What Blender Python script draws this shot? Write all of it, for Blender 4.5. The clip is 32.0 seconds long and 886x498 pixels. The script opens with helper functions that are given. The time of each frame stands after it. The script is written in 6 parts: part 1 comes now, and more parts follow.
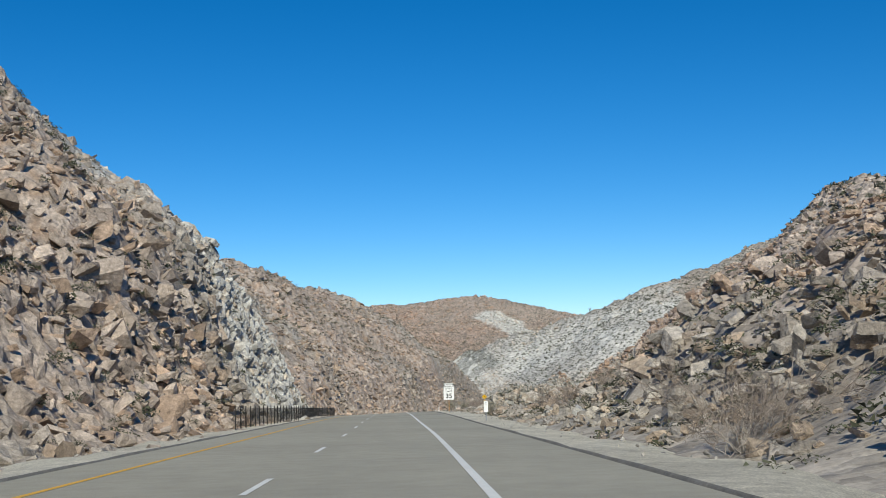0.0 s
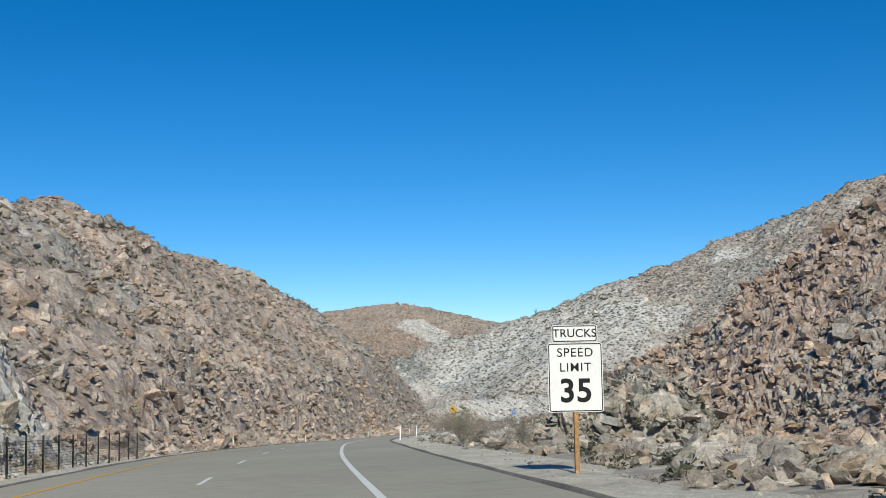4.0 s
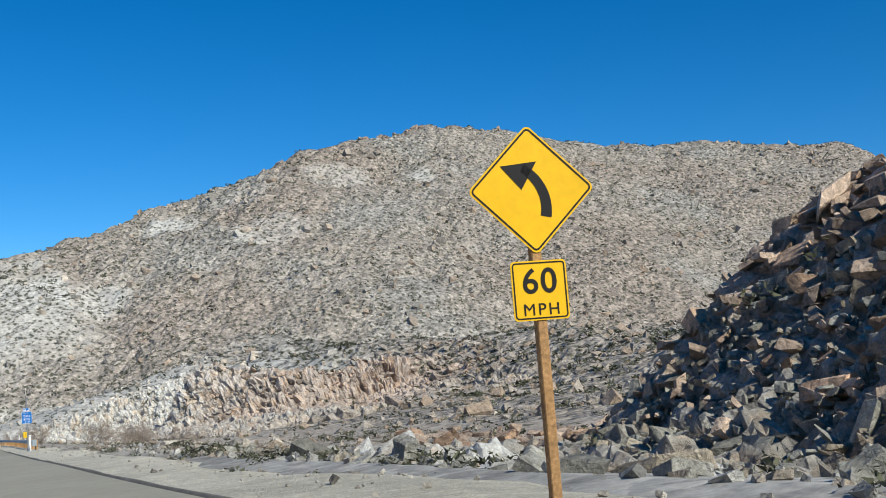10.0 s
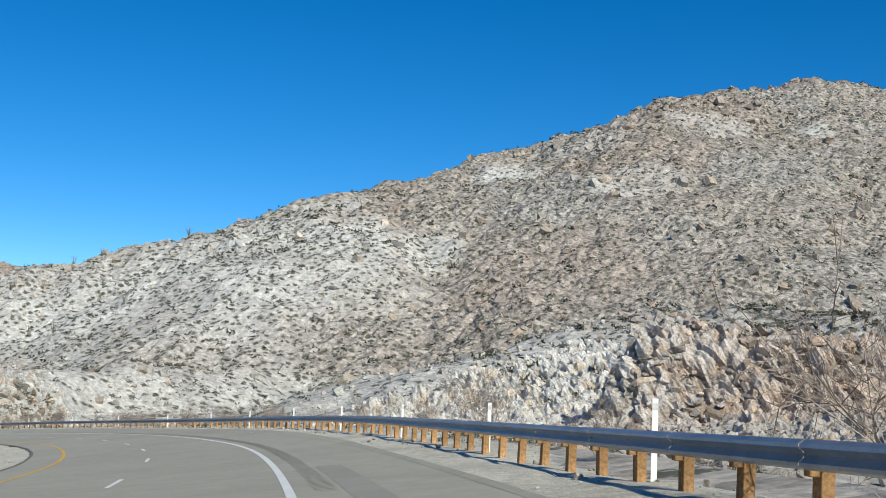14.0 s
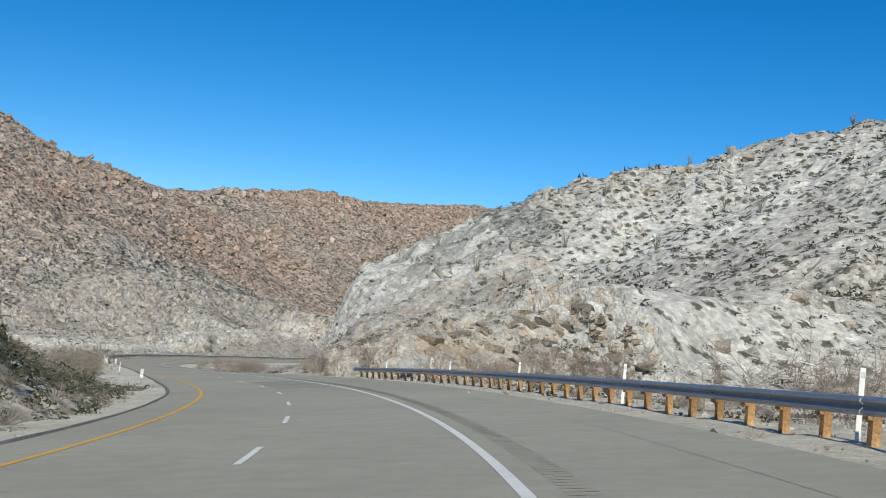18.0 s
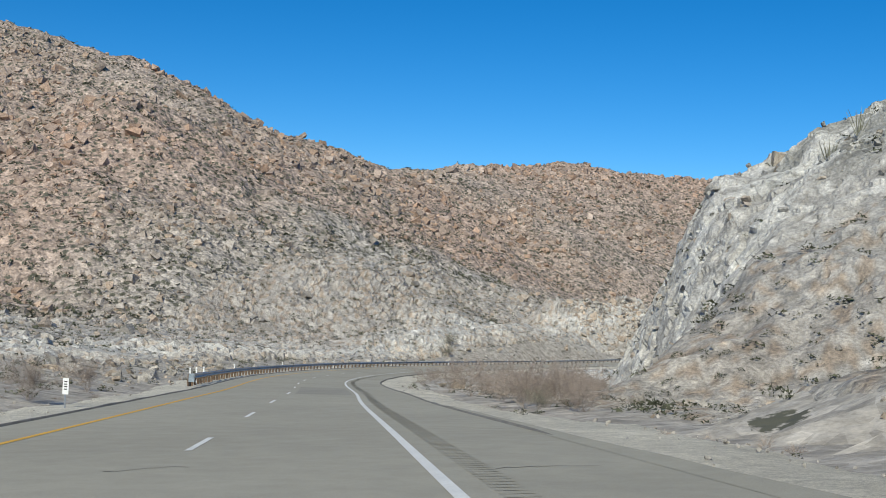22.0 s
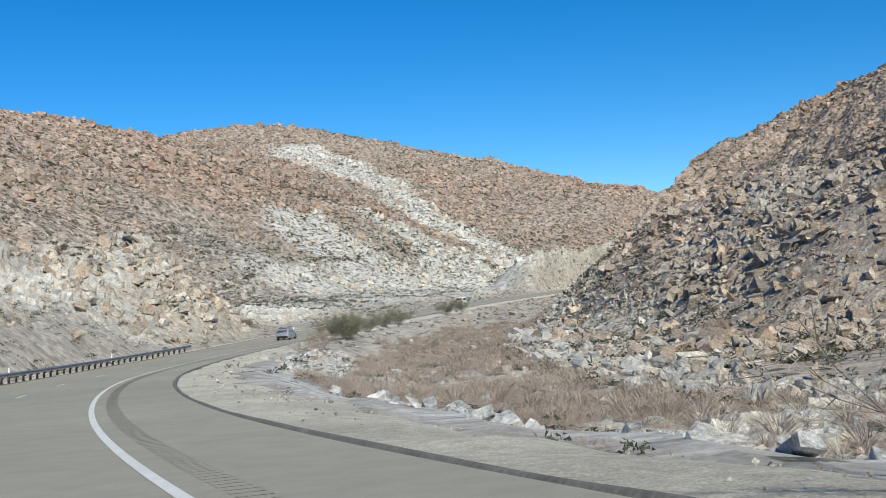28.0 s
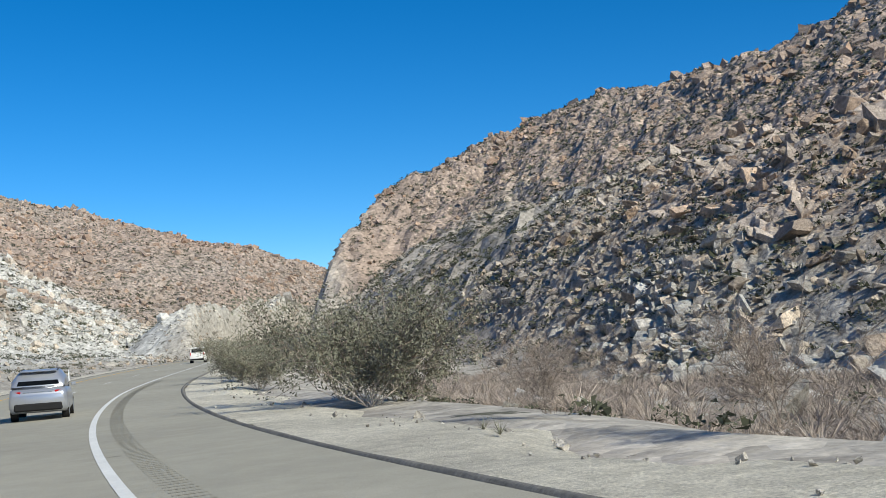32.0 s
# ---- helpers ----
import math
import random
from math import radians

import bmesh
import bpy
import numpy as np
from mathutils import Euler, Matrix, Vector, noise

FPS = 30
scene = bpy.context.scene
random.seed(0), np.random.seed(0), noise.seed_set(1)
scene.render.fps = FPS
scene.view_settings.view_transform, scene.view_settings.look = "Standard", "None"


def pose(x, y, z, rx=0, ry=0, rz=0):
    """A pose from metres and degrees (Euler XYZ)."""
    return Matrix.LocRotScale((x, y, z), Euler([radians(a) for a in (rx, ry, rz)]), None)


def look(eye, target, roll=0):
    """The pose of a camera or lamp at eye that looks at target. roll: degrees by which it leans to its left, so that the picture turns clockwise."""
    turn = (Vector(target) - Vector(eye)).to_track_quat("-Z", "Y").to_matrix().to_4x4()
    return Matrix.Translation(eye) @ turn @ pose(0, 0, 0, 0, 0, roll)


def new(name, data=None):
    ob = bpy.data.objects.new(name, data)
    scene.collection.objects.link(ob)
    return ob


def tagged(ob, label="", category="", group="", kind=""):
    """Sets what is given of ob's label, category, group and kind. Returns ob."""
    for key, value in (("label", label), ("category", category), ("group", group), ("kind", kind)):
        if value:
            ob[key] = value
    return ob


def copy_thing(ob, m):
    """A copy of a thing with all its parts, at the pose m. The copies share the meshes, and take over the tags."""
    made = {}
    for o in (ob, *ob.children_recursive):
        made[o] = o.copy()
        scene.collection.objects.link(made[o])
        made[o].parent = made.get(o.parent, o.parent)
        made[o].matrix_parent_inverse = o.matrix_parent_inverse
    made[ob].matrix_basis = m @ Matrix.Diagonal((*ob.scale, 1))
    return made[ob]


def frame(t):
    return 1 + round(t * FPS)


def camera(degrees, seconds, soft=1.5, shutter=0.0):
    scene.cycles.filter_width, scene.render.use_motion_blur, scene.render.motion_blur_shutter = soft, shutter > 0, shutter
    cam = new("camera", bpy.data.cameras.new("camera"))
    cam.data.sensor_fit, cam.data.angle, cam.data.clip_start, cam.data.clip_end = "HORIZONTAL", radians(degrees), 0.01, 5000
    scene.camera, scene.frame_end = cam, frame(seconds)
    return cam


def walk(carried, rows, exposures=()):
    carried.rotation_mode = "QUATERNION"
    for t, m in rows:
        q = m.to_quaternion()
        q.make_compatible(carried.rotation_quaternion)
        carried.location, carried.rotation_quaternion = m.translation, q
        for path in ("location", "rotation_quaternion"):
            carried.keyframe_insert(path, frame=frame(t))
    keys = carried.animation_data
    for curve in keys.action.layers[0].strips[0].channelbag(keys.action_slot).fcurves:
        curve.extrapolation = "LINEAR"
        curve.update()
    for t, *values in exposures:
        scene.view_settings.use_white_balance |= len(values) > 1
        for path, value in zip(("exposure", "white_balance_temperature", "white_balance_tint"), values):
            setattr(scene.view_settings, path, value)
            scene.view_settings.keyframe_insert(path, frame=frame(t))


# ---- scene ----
import itertools

cam = camera(42.32, 32.0, 0.9)

PATH = [
    (0, (0.000, 0.000, 0.000), (-2.182, 9.723, 0.839), -1.19),
    (0.5, (-3.160, 12.494, -0.602), (-5.133, 22.259, 0.266), -1.15),
    (1, (-6.404, 24.990, -1.209), (-7.988, 34.824, -0.317), -0.73),
    (1.5, (-9.729, 37.490, -1.822), (-11.092, 47.354, -0.901), -0.66),
    (2, (-13.123, 49.996, -2.440), (-14.338, 59.875, -1.479), -0.61),
    (2.5, (-16.560, 62.515, -3.060), (-17.841, 72.385, -2.087), -0.59),
    (4.5, (-30.420, 112.805, -5.528), (-31.893, 122.650, -4.575), -1.00),
    (5, (-33.891, 125.437, -6.191), (-35.218, 135.302, -5.232), -1.15),
    (5.5, (-37.352, 138.097, -6.896), (-37.252, 148.043, -5.864), -1.49),
    (6, (-40.731, 150.803, -7.637), (-39.700, 160.694, -6.582), -2.85),
    (6.5, (-43.908, 163.586, -8.406), (-42.259, 173.413, -7.558), -2.74),
    (7, (-46.755, 176.470, -9.197), (-44.755, 186.234, -8.381), -2.38),
    (7.5, (-49.200, 189.460, -10.006), (-46.881, 199.151, -9.155), -2.24),
    (8, (-51.233, 202.546, -10.821), (-48.389, 212.092, -9.942), -2.18),
    (8.5, (-52.893, 215.715, -11.627), (-49.725, 225.160, -10.764), -2.12),
    (9, (-54.184, 228.965, -12.406), (-50.670, 238.286, -11.532), -2.17),
    (9.5, (-55.112, 242.283, -13.149), (-51.273, 251.471, -12.232), -2.26),
    (10, (-55.706, 255.660, -13.857), (-51.643, 264.744, -12.869), -2.58),
    (10.5, (-56.006, 269.086, -14.535), (-52.162, 278.257, -13.478), -2.91),
    (11, (-56.034, 282.553, -15.187), (-52.699, 291.922, -14.136), -2.90),
    (11.5, (-55.829, 296.058, -15.815), (-52.873, 305.557, -14.808), -2.02),
    (12, (-55.449, 309.597, -16.427), (-52.941, 319.229, -15.457), -1.06),
    (12.5, (-54.964, 323.173, -17.036), (-52.745, 332.872, -16.040), -0.07),
    (13, (-54.434, 336.785, -17.653), (-52.150, 346.469, -16.648), 1.12),
    (13.5, (-53.924, 350.437, -18.287), (-51.682, 360.127, -17.251), 1.73),
    (14, (-53.517, 364.131, -18.940), (-51.775, 373.924, -17.910), 2.47),
    (14.5, (-53.301, 377.867, -19.607), (-52.383, 387.786, -18.726), 3.51),
    (16.5, (-56.138, 433.081, -22.428), (-57.826, 442.931, -22.057), 5.55),
    (17, (-58.406, 446.795, -23.236), (-60.755, 456.510, -22.920), 5.25),
    (17.5, (-61.541, 460.355, -24.114), (-64.507, 469.899, -23.795), 5.31),
    (18, (-65.536, 473.706, -25.055), (-68.983, 483.087, -24.697), 5.50),
    (18.5, (-70.331, 486.812, -26.038), (-74.226, 496.015, -25.674), 5.67),
    (19, (-75.917, 499.620, -27.047), (-80.256, 508.624, -26.715), 5.77),
    (19.5, (-82.256, 512.094, -28.073), (-86.789, 521.000, -27.700), 5.88),
    (20, (-89.260, 524.229, -29.120), (-93.804, 533.123, -28.628), 5.39),
    (20.5, (-96.806, 536.057, -30.199), (-101.518, 544.863, -29.708), 4.63),
    (21, (-104.804, 547.607, -31.326), (-109.995, 556.147, -30.984), 3.68),
    (21.5, (-113.167, 558.918, -32.501), (-118.557, 567.337, -32.235), 2.96),
    (22, (-121.806, 570.044, -33.712), (-127.107, 578.520, -33.468), 2.49),
    (22.5, (-130.621, 581.055, -34.936), (-135.813, 589.599, -34.720), 1.23),
    (23, (-139.514, 592.027, -36.151), (-144.508, 600.689, -36.012), -0.52),
    (23.5, (-148.403, 603.025, -37.344), (-153.000, 611.905, -37.186), -1.75),
    (24, (-157.226, 614.101, -38.509), (-161.455, 623.160, -38.277), -3.16),
    (24.5, (-165.945, 625.288, -39.648), (-169.717, 634.548, -39.495), -3.84),
    (25, (-174.520, 636.620, -40.756), (-177.722, 646.092, -40.598), -4.11),
    (25.5, (-182.884, 648.143, -41.830), (-185.503, 657.793, -41.713), -4.14),
    (26, (-190.937, 659.919, -42.868), (-192.854, 669.733, -42.774), -3.68),
    (26.5, (-198.533, 672.026, -43.868), (-199.835, 681.940, -43.722), -3.97),
    (28.5, (-221.846, 724.397, -47.459), (-220.856, 734.344, -47.170), -2.73),
    (29, (-225.844, 738.264, -48.261), (-224.489, 748.166, -47.914), -2.54),
    (29.5, (-229.137, 752.344, -49.027), (-227.064, 762.119, -48.643), -2.90),
    (30, (-231.722, 766.599, -49.750), (-228.910, 776.184, -49.284), -3.02),
    (30.5, (-233.596, 780.993, -50.415), (-230.307, 790.422, -49.880), -3.02),
    (31, (-234.766, 795.489, -51.012), (-231.089, 804.770, -50.417), -2.89),
    (31.5, (-235.233, 810.053, -51.531), (-231.231, 819.196, -50.896), -3.34),
    (32, (-234.986, 824.650, -51.964), (-230.592, 833.603, -51.228), -3.80),
]
walk(cam, [(t, look(eye, target, roll)) for t, eye, target, roll in PATH], ((0, -0.15, 6650, 4), (6, -0.05, 6650, 4), (10, 0.05, 6650, 4), (14, 0.05, 6650, 4), (18, -0.1, 6650, 4), (24, -0.05, 6650, 4), (28, 0.08, 6650, 4), (32, 0.16, 6650, 4)))

# The road's white edge line: x, y, z and cross fall (down to the right), every two seconds of driving
ROAD = [
    (1.06, 0.26, -1.31, -0.019),
    (-12.10, 50.28, -3.78, 0.008),
    (-25.79, 100.52, -6.20, -0.026),
    (-39.42, 151.14, -8.94, -0.023),
    (-49.95, 202.73, -12.10, -0.042),
    (-54.40, 255.70, -15.11, -0.056),
    (-54.30, 309.56, -17.66, -0.083),
    (-52.89, 364.12, -20.22, -0.084),
    (-53.82, 419.35, -22.89, -0.142),
    (-64.76, 473.96, -26.30, -0.104),
    (-88.25, 524.84, -30.30, -0.130),
    (-120.58, 571.01, -34.94, -0.064),
    (-155.24, 615.67, -39.82, -0.006),
    (-188.86, 661.29, -44.23, 0.011),
    (-214.96, 711.60, -47.98, 0.011),
    (-229.90, 766.88, -51.08, -0.001),
    (-233.44, 824.59, -53.24, -0.033),
    (-224.94, 882.00, -53.96, -0.019),
    (-207.51, 937.63, -53.60, -0.018),
    (-190.00, 993.00, -53.60, -0.014),
    (-171.00, 1048.00, -53.80, -0.011),
    (-152.00, 1103.00, -54.00, -0.008),
    (-132.00, 1158.00, -54.30, -0.007),
    (-100.00, 1206.00, -54.80, -0.006),
]

# ---- sky and sun ----
SUN_TO = Vector((0.30, -0.95, 0.0)).normalized()
SUN_UP = radians(37)
world = bpy.data.worlds.new("sky")
scene.world = world
world.use_nodes = True
_n = world.node_tree.nodes
_sky = _n.new("ShaderNodeTexSky")
_sky.sky_type = "NISHITA"
_sky.sun_disc = False
_sky.sun_elevation = SUN_UP
_sky.sun_rotation = math.atan2(SUN_TO.x, SUN_TO.y)
_sky.altitude = 3000
_sky.air_density = 1.0
_sky.dust_density = 0.0
_sky.ozone_density = 6.0
_hue = _n.new("ShaderNodeHueSaturation")
_hue.inputs["Saturation"].default_value = 1.28
_hue.inputs["Value"].default_value = 1.17
world.node_tree.links.new(_sky.outputs[0], _hue.inputs["Color"])
world.node_tree.links.new(_hue.outputs[0], _n["Background"].inputs[0])
_n["Background"].inputs[1].default_value = 0.105
sun = new("sun", bpy.data.lights.new("sun", "SUN"))
sun.data.energy = 4.5
sun.data.angle = radians(0.53)
sun.data.color = (1.0, 0.94, 0.83)
_way = Vector((SUN_TO.x * math.cos(SUN_UP), SUN_TO.y * math.cos(SUN_UP), math.sin(SUN_UP)))
sun.rotation_euler = _way.to_track_quat("Z", "Y").to_euler()
scene.view_settings.exposure = 0.0


# ---- materials ----
def material(name, colour, rough=0.9, metal=0.0, grains=((0.4, 0.25), (6.0, 0.2)), bumps=(), tint=None, attribute="", island=0.0, per_object=0.0, coords="Object"):
    """A node material: colour (or a colour attribute) varied by noise of the sizes given as (scale, amount), and bumps (kind, scale, depth)."""
    m = bpy.data.materials.new(name)
    m.use_nodes = True
    n, l = m.node_tree.nodes, m.node_tree.links
    b = n["Principled BSDF"]
    b.inputs["Roughness"].default_value = rough
    b.inputs["Metallic"].default_value = metal
    b.inputs["Specular IOR Level"].default_value = 0.25
    where = n.new("ShaderNodeTexCoord").outputs[coords]
    if attribute:
        a = n.new("ShaderNodeAttribute")
        a.attribute_name = attribute
        out = a.outputs["Color"]
    else:
        c = n.new("ShaderNodeRGB")
        c.outputs[0].default_value = (*colour, 1)
        out = c.outputs[0]

    def times(out, factor, low, high):
        r = n.new("ShaderNodeMapRange")
        r.inputs["To Min"].default_value, r.inputs["To Max"].default_value = low, high
        l.new(factor, r.inputs["Value"])
        v = n.new("ShaderNodeVectorMath")
        v.operation = "SCALE"
        l.new(out, v.inputs[0])
        l.new(r.outputs[0], v.inputs["Scale"])
        return v.outputs[0]

    for k, (scale, amount) in enumerate(grains):
        t = n.new("ShaderNodeTexNoise")
        t.inputs["Scale"].default_value, t.inputs["Detail"].default_value = scale, 5
        t.inputs["Roughness"].default_value = 0.65
        l.new(where, t.inputs["Vector"])
        r = n.new("ShaderNodeMapRange")
        r.inputs["From Min"].default_value, r.inputs["From Max"].default_value = 0.3, 0.7
        l.new(t.outputs[0], r.inputs["Value"])
        out = times(out, r.outputs[0], 1 - amount, 1 + amount)
        if k == 0 and tint:
            x = n.new("ShaderNodeMix")
            x.data_type = "RGBA"
            x.inputs["B"].default_value = (*tint, 1)
            f = n.new("ShaderNodeMapRange")
            f.inputs["From Min"].default_value, f.inputs["From Max"].default_value = 0.52, 0.68
            f.inputs["To Max"].default_value = 0.6
            l.new(t.outputs[0], f.inputs["Value"])
            l.new(f.outputs[0], x.inputs["Factor"])
            l.new(out, x.inputs["A"])
            out = x.outputs["Result"]
    if island:
        out = times(out, n.new("ShaderNodeNewGeometry").outputs["Random Per Island"], 1 - island, 1 + island)
    if per_object:
        out = times(out, n.new("ShaderNodeObjectInfo").outputs["Random"], 1 - per_object, 1 + per_object)
    l.new(out, b.inputs["Base Color"])
    normal = None
    for kind, scale, depth in bumps:
        if kind == "noise":
            t = n.new("ShaderNodeTexNoise")
            t.inputs["Detail"].default_value = 6
            t.inputs["Roughness"].default_value = 0.7
            height = t.outputs[0]
        else:
            t = n.new("ShaderNodeTexVoronoi")
            height = t.outputs["Distance"]
        t.inputs["Scale"].default_value = scale
        l.new(where, t.inputs["Vector"])
        u = n.new("ShaderNodeBump")
        u.inputs["Distance"].default_value = depth
        u.inputs["Strength"].default_value = 1.0
        u.invert = kind == "cells"
        l.new(height, u.inputs["Height"])
        if normal:
            l.new(normal, u.inputs["Normal"])
        normal = u.outputs[0]
    if normal:
        l.new(normal, b.inputs["Normal"])
    return m


ROCKY_GROUND = material("bouldery_ground", (0.4, 0.37, 0.33), 0.95, grains=((0.12, 0.16), (1.1, 0.3), (7.0, 0.2)), attribute="geology",
                        bumps=(("cells", 0.62, 0.75), ("cells", 1.7, 0.2), ("noise", 3.5, 0.04)))
GROUND = material("desert_ground", (0.4, 0.37, 0.33), 0.95, grains=((0.12, 0.16), (1.1, 0.3), (7.0, 0.2)), attribute="geology",
                  bumps=(("cells", 1.7, 0.06), ("noise", 3.5, 0.02), ("noise", 14.0, 0.006)))


def stony(m, scrub_colour, tones):
    """Stones of their own tone, and low dark plants where the colour's fourth number allows them."""
    n, l = m.node_tree.nodes, m.node_tree.links
    b = n["Principled BSDF"]
    out = b.inputs["Base Color"].links[0].from_socket
    where = n.new("ShaderNodeTexCoord").outputs["Object"]

    def node(kind, **values):
        x = n.new(kind)
        for key, value in values.items():
            x.inputs[key].default_value = value
        return x

    for scale, amount in tones:
        cells = node("ShaderNodeTexVoronoi", Scale=scale)
        l.new(where, cells.inputs["Vector"])
        split = n.new("ShaderNodeSeparateColor")
        l.new(cells.outputs["Color"], split.inputs[0])
        r = node("ShaderNodeMapRange", **{"To Min": 1 - amount, "To Max": 1 + amount})
        l.new(split.outputs[0], r.inputs["Value"])
        v = n.new("ShaderNodeVectorMath")
        v.operation = "SCALE"
        l.new(out, v.inputs[0])
        l.new(r.outputs[0], v.inputs["Scale"])
        out = v.outputs[0]
    cells = node("ShaderNodeTexVoronoi", Scale=0.5)
    l.new(where, cells.inputs["Vector"])
    split = n.new("ShaderNodeSeparateColor")
    l.new(cells.outputs["Color"], split.inputs[0])
    a = n.new("ShaderNodeAttribute")
    a.attribute_name = "geology"
    some = n.new("ShaderNodeMath")
    some.operation = "LESS_THAN"
    l.new(split.outputs[1], some.inputs[0])
    l.new(a.outputs["Alpha"], some.inputs[1])
    ragged = node("ShaderNodeTexNoise", Scale=3.0, Detail=4.0)
    l.new(where, ragged.inputs["Vector"])
    add = n.new("ShaderNodeMath")
    l.new(cells.outputs["Distance"], add.inputs[0])
    l.new(ragged.outputs[0], add.inputs[1])
    disc = node("ShaderNodeMapRange", **{"From Min": 0.78, "From Max": 0.9, "To Min": 1.0, "To Max": 0.0})
    l.new(add.outputs[0], disc.inputs["Value"])
    both = n.new("ShaderNodeMath")
    both.operation = "MULTIPLY"
    l.new(some.outputs[0], both.inputs[0])
    l.new(disc.outputs[0], both.inputs[1])
    x = n.new("ShaderNodeMix")
    x.data_type = "RGBA"
    x.inputs["B"].default_value = (*scrub_colour, 1)
    l.new(both.outputs[0], x.inputs["Factor"])
    l.new(out, x.inputs["A"])
    l.new(x.outputs["Result"], b.inputs["Base Color"])


stony(GROUND, (0.105, 0.105, 0.08), ((0.55, 0.12), (1.7, 0.2)))
stony(ROCKY_GROUND, (0.105, 0.105, 0.08), ((0.55, 0.26), (1.7, 0.28)))
ROCK = material("granite", (0.4, 0.36, 0.31), 0.9, grains=((0.9, 0.3), (4.0, 0.34), (19.0, 0.26)), attribute="geology", island=0.18,
                bumps=(("noise", 1.3, 0.3), ("cells", 2.6, 0.09), ("noise", 8.0, 0.05)))
STONE = material("boulder_granite", (0.43, 0.355, 0.295), 0.9, grains=((0.8, 0.3), (5.0, 0.3), (20.0, 0.2)), tint=(0.33, 0.235, 0.185), per_object=0.2,
                 bumps=(("noise", 1.5, 0.3), ("cells", 2.6, 0.1), ("noise", 8.0, 0.06)))
PALE = material("white_granite", (0.50, 0.49, 0.465), 0.9, grains=((0.8, 0.2), (6.0, 0.2)), per_object=0.12, bumps=(("noise", 1.5, 0.2), ("noise", 9.0, 0.04)))
SAND = material("sandy_gravel", (0.58, 0.545, 0.455), 0.97, grains=((0.25, 0.2), (3.0, 0.2), (22.0, 0.35)), bumps=(("noise", 5.0, 0.05), ("noise", 25.0, 0.03)))
ASPHALT = material("weathered_asphalt", (0.36, 0.342, 0.282), 0.88, grains=((0.09, 0.1), (1.5, 0.08), (60.0, 0.16)), bumps=(("noise", 90.0, 0.004),))
DARK_ASPHALT = material("dark_asphalt", (0.16, 0.155, 0.145), 0.9, grains=((0.7, 0.2), (50.0, 0.2)), bumps=(("noise", 60.0, 0.006),))
RUMBLE = material("groove_shade_asphalt", (0.338, 0.32, 0.262), 0.92, grains=((0.7, 0.1), (30.0, 0.2)))
BERM = material("asphalt_berm", (0.19, 0.182, 0.165), 0.92, grains=((0.8, 0.25), (12.0, 0.3)), bumps=(("noise", 12.0, 0.02),))
WHITE_LINE = material("white_road_paint", (0.74, 0.74, 0.71), 0.7, grains=((1.2, 0.08), (25.0, 0.12)))
YELLOW_LINE = material("yellow_road_paint", (0.72, 0.42, 0.07), 0.7, grains=((1.2, 0.1), (25.0, 0.15)))
GALVANISED = material("galvanised_steel", (0.34, 0.37, 0.41), 0.42, 0.75, grains=((1.5, 0.15), (14.0, 0.12)))
DARK_STEEL = material("dark_steel", (0.045, 0.043, 0.042), 0.6, 0.4, grains=((2.0, 0.3),))
# same post wood, with the shade on the median-side posts put into its colour
SHADED_POST = material("shaded_weathered_wood", (0.13, 0.09, 0.06), 0.9, grains=((3.0, 0.3), (24.0, 0.3)), per_object=0.25)
WOOD_POST = material("weathered_wood", (0.40, 0.235, 0.11), 0.9, grains=((3.0, 0.3), (24.0, 0.3)), per_object=0.28, bumps=(("noise", 22.0, 0.01),))
PAINT_WHITE = material("white_sign_sheeting", (0.83, 0.84, 0.83), 0.5, grains=((1.5, 0.05), (12.0, 0.04)))
PAINT_BLACK = material("black_sign_ink", (0.012, 0.012, 0.013), 0.55, grains=((5.0, 0.2),))
PAINT_YELLOW = material("yellow_sign_sheeting", (0.86, 0.50, 0.012), 0.45, grains=((1.5, 0.06), (9.0, 0.06)))
PAINT_BLUE = material("blue_sign_sheeting", (0.012, 0.16, 0.55), 0.45, grains=((1.5, 0.08), (9.0, 0.06)))
BOX_YELLOW = material("yellow_enamel", (0.80, 0.52, 0.03), 0.4, grains=((3.0, 0.06),))
SHRUB = material("grey_green_scrub", (0.082, 0.088, 0.058), 0.95, grains=((0.15, 0.2), (2.0, 0.25)), tint=(0.13, 0.115, 0.09), island=0.4)
LEAF = material("dusty_green_leaves", (0.215, 0.215, 0.16), 0.9, grains=((1.0, 0.2), (6.0, 0.25)), island=0.4, per_object=0.15)
TWIG = material("bare_grey_twigs", (0.27, 0.225, 0.19), 0.95, grains=((1.2, 0.25), (9.0, 0.2)), island=0.3, per_object=0.15)
BRUSH = material("dry_pinkish_brush", (0.35, 0.295, 0.255), 0.95, grains=((0.2, 0.25), (2.5, 0.2)), tint=(0.44, 0.40, 0.32), island=0.35)
BARK = material("pale_bark", (0.38, 0.34, 0.30), 0.95, grains=((2.0, 0.2), (14.0, 0.2)))
CAR_SILVER = material("silver_car_paint", (0.46, 0.48, 0.52), 0.28, 0.6, grains=((0.8, 0.03),))
CAR_WHITE = material("white_car_paint", (0.8, 0.8, 0.79), 0.3, grains=((0.8, 0.03),))
CAR_GLASS = material("dark_car_glass", (0.012, 0.014, 0.016), 0.06, grains=((0.8, 0.05),))
RUBBER = material("black_rubber", (0.018, 0.018, 0.019), 0.85, grains=((4.0, 0.15),))
LAMP_RED = material("red_lens", (0.42, 0.012, 0.015), 0.2, grains=((3.0, 0.08),))

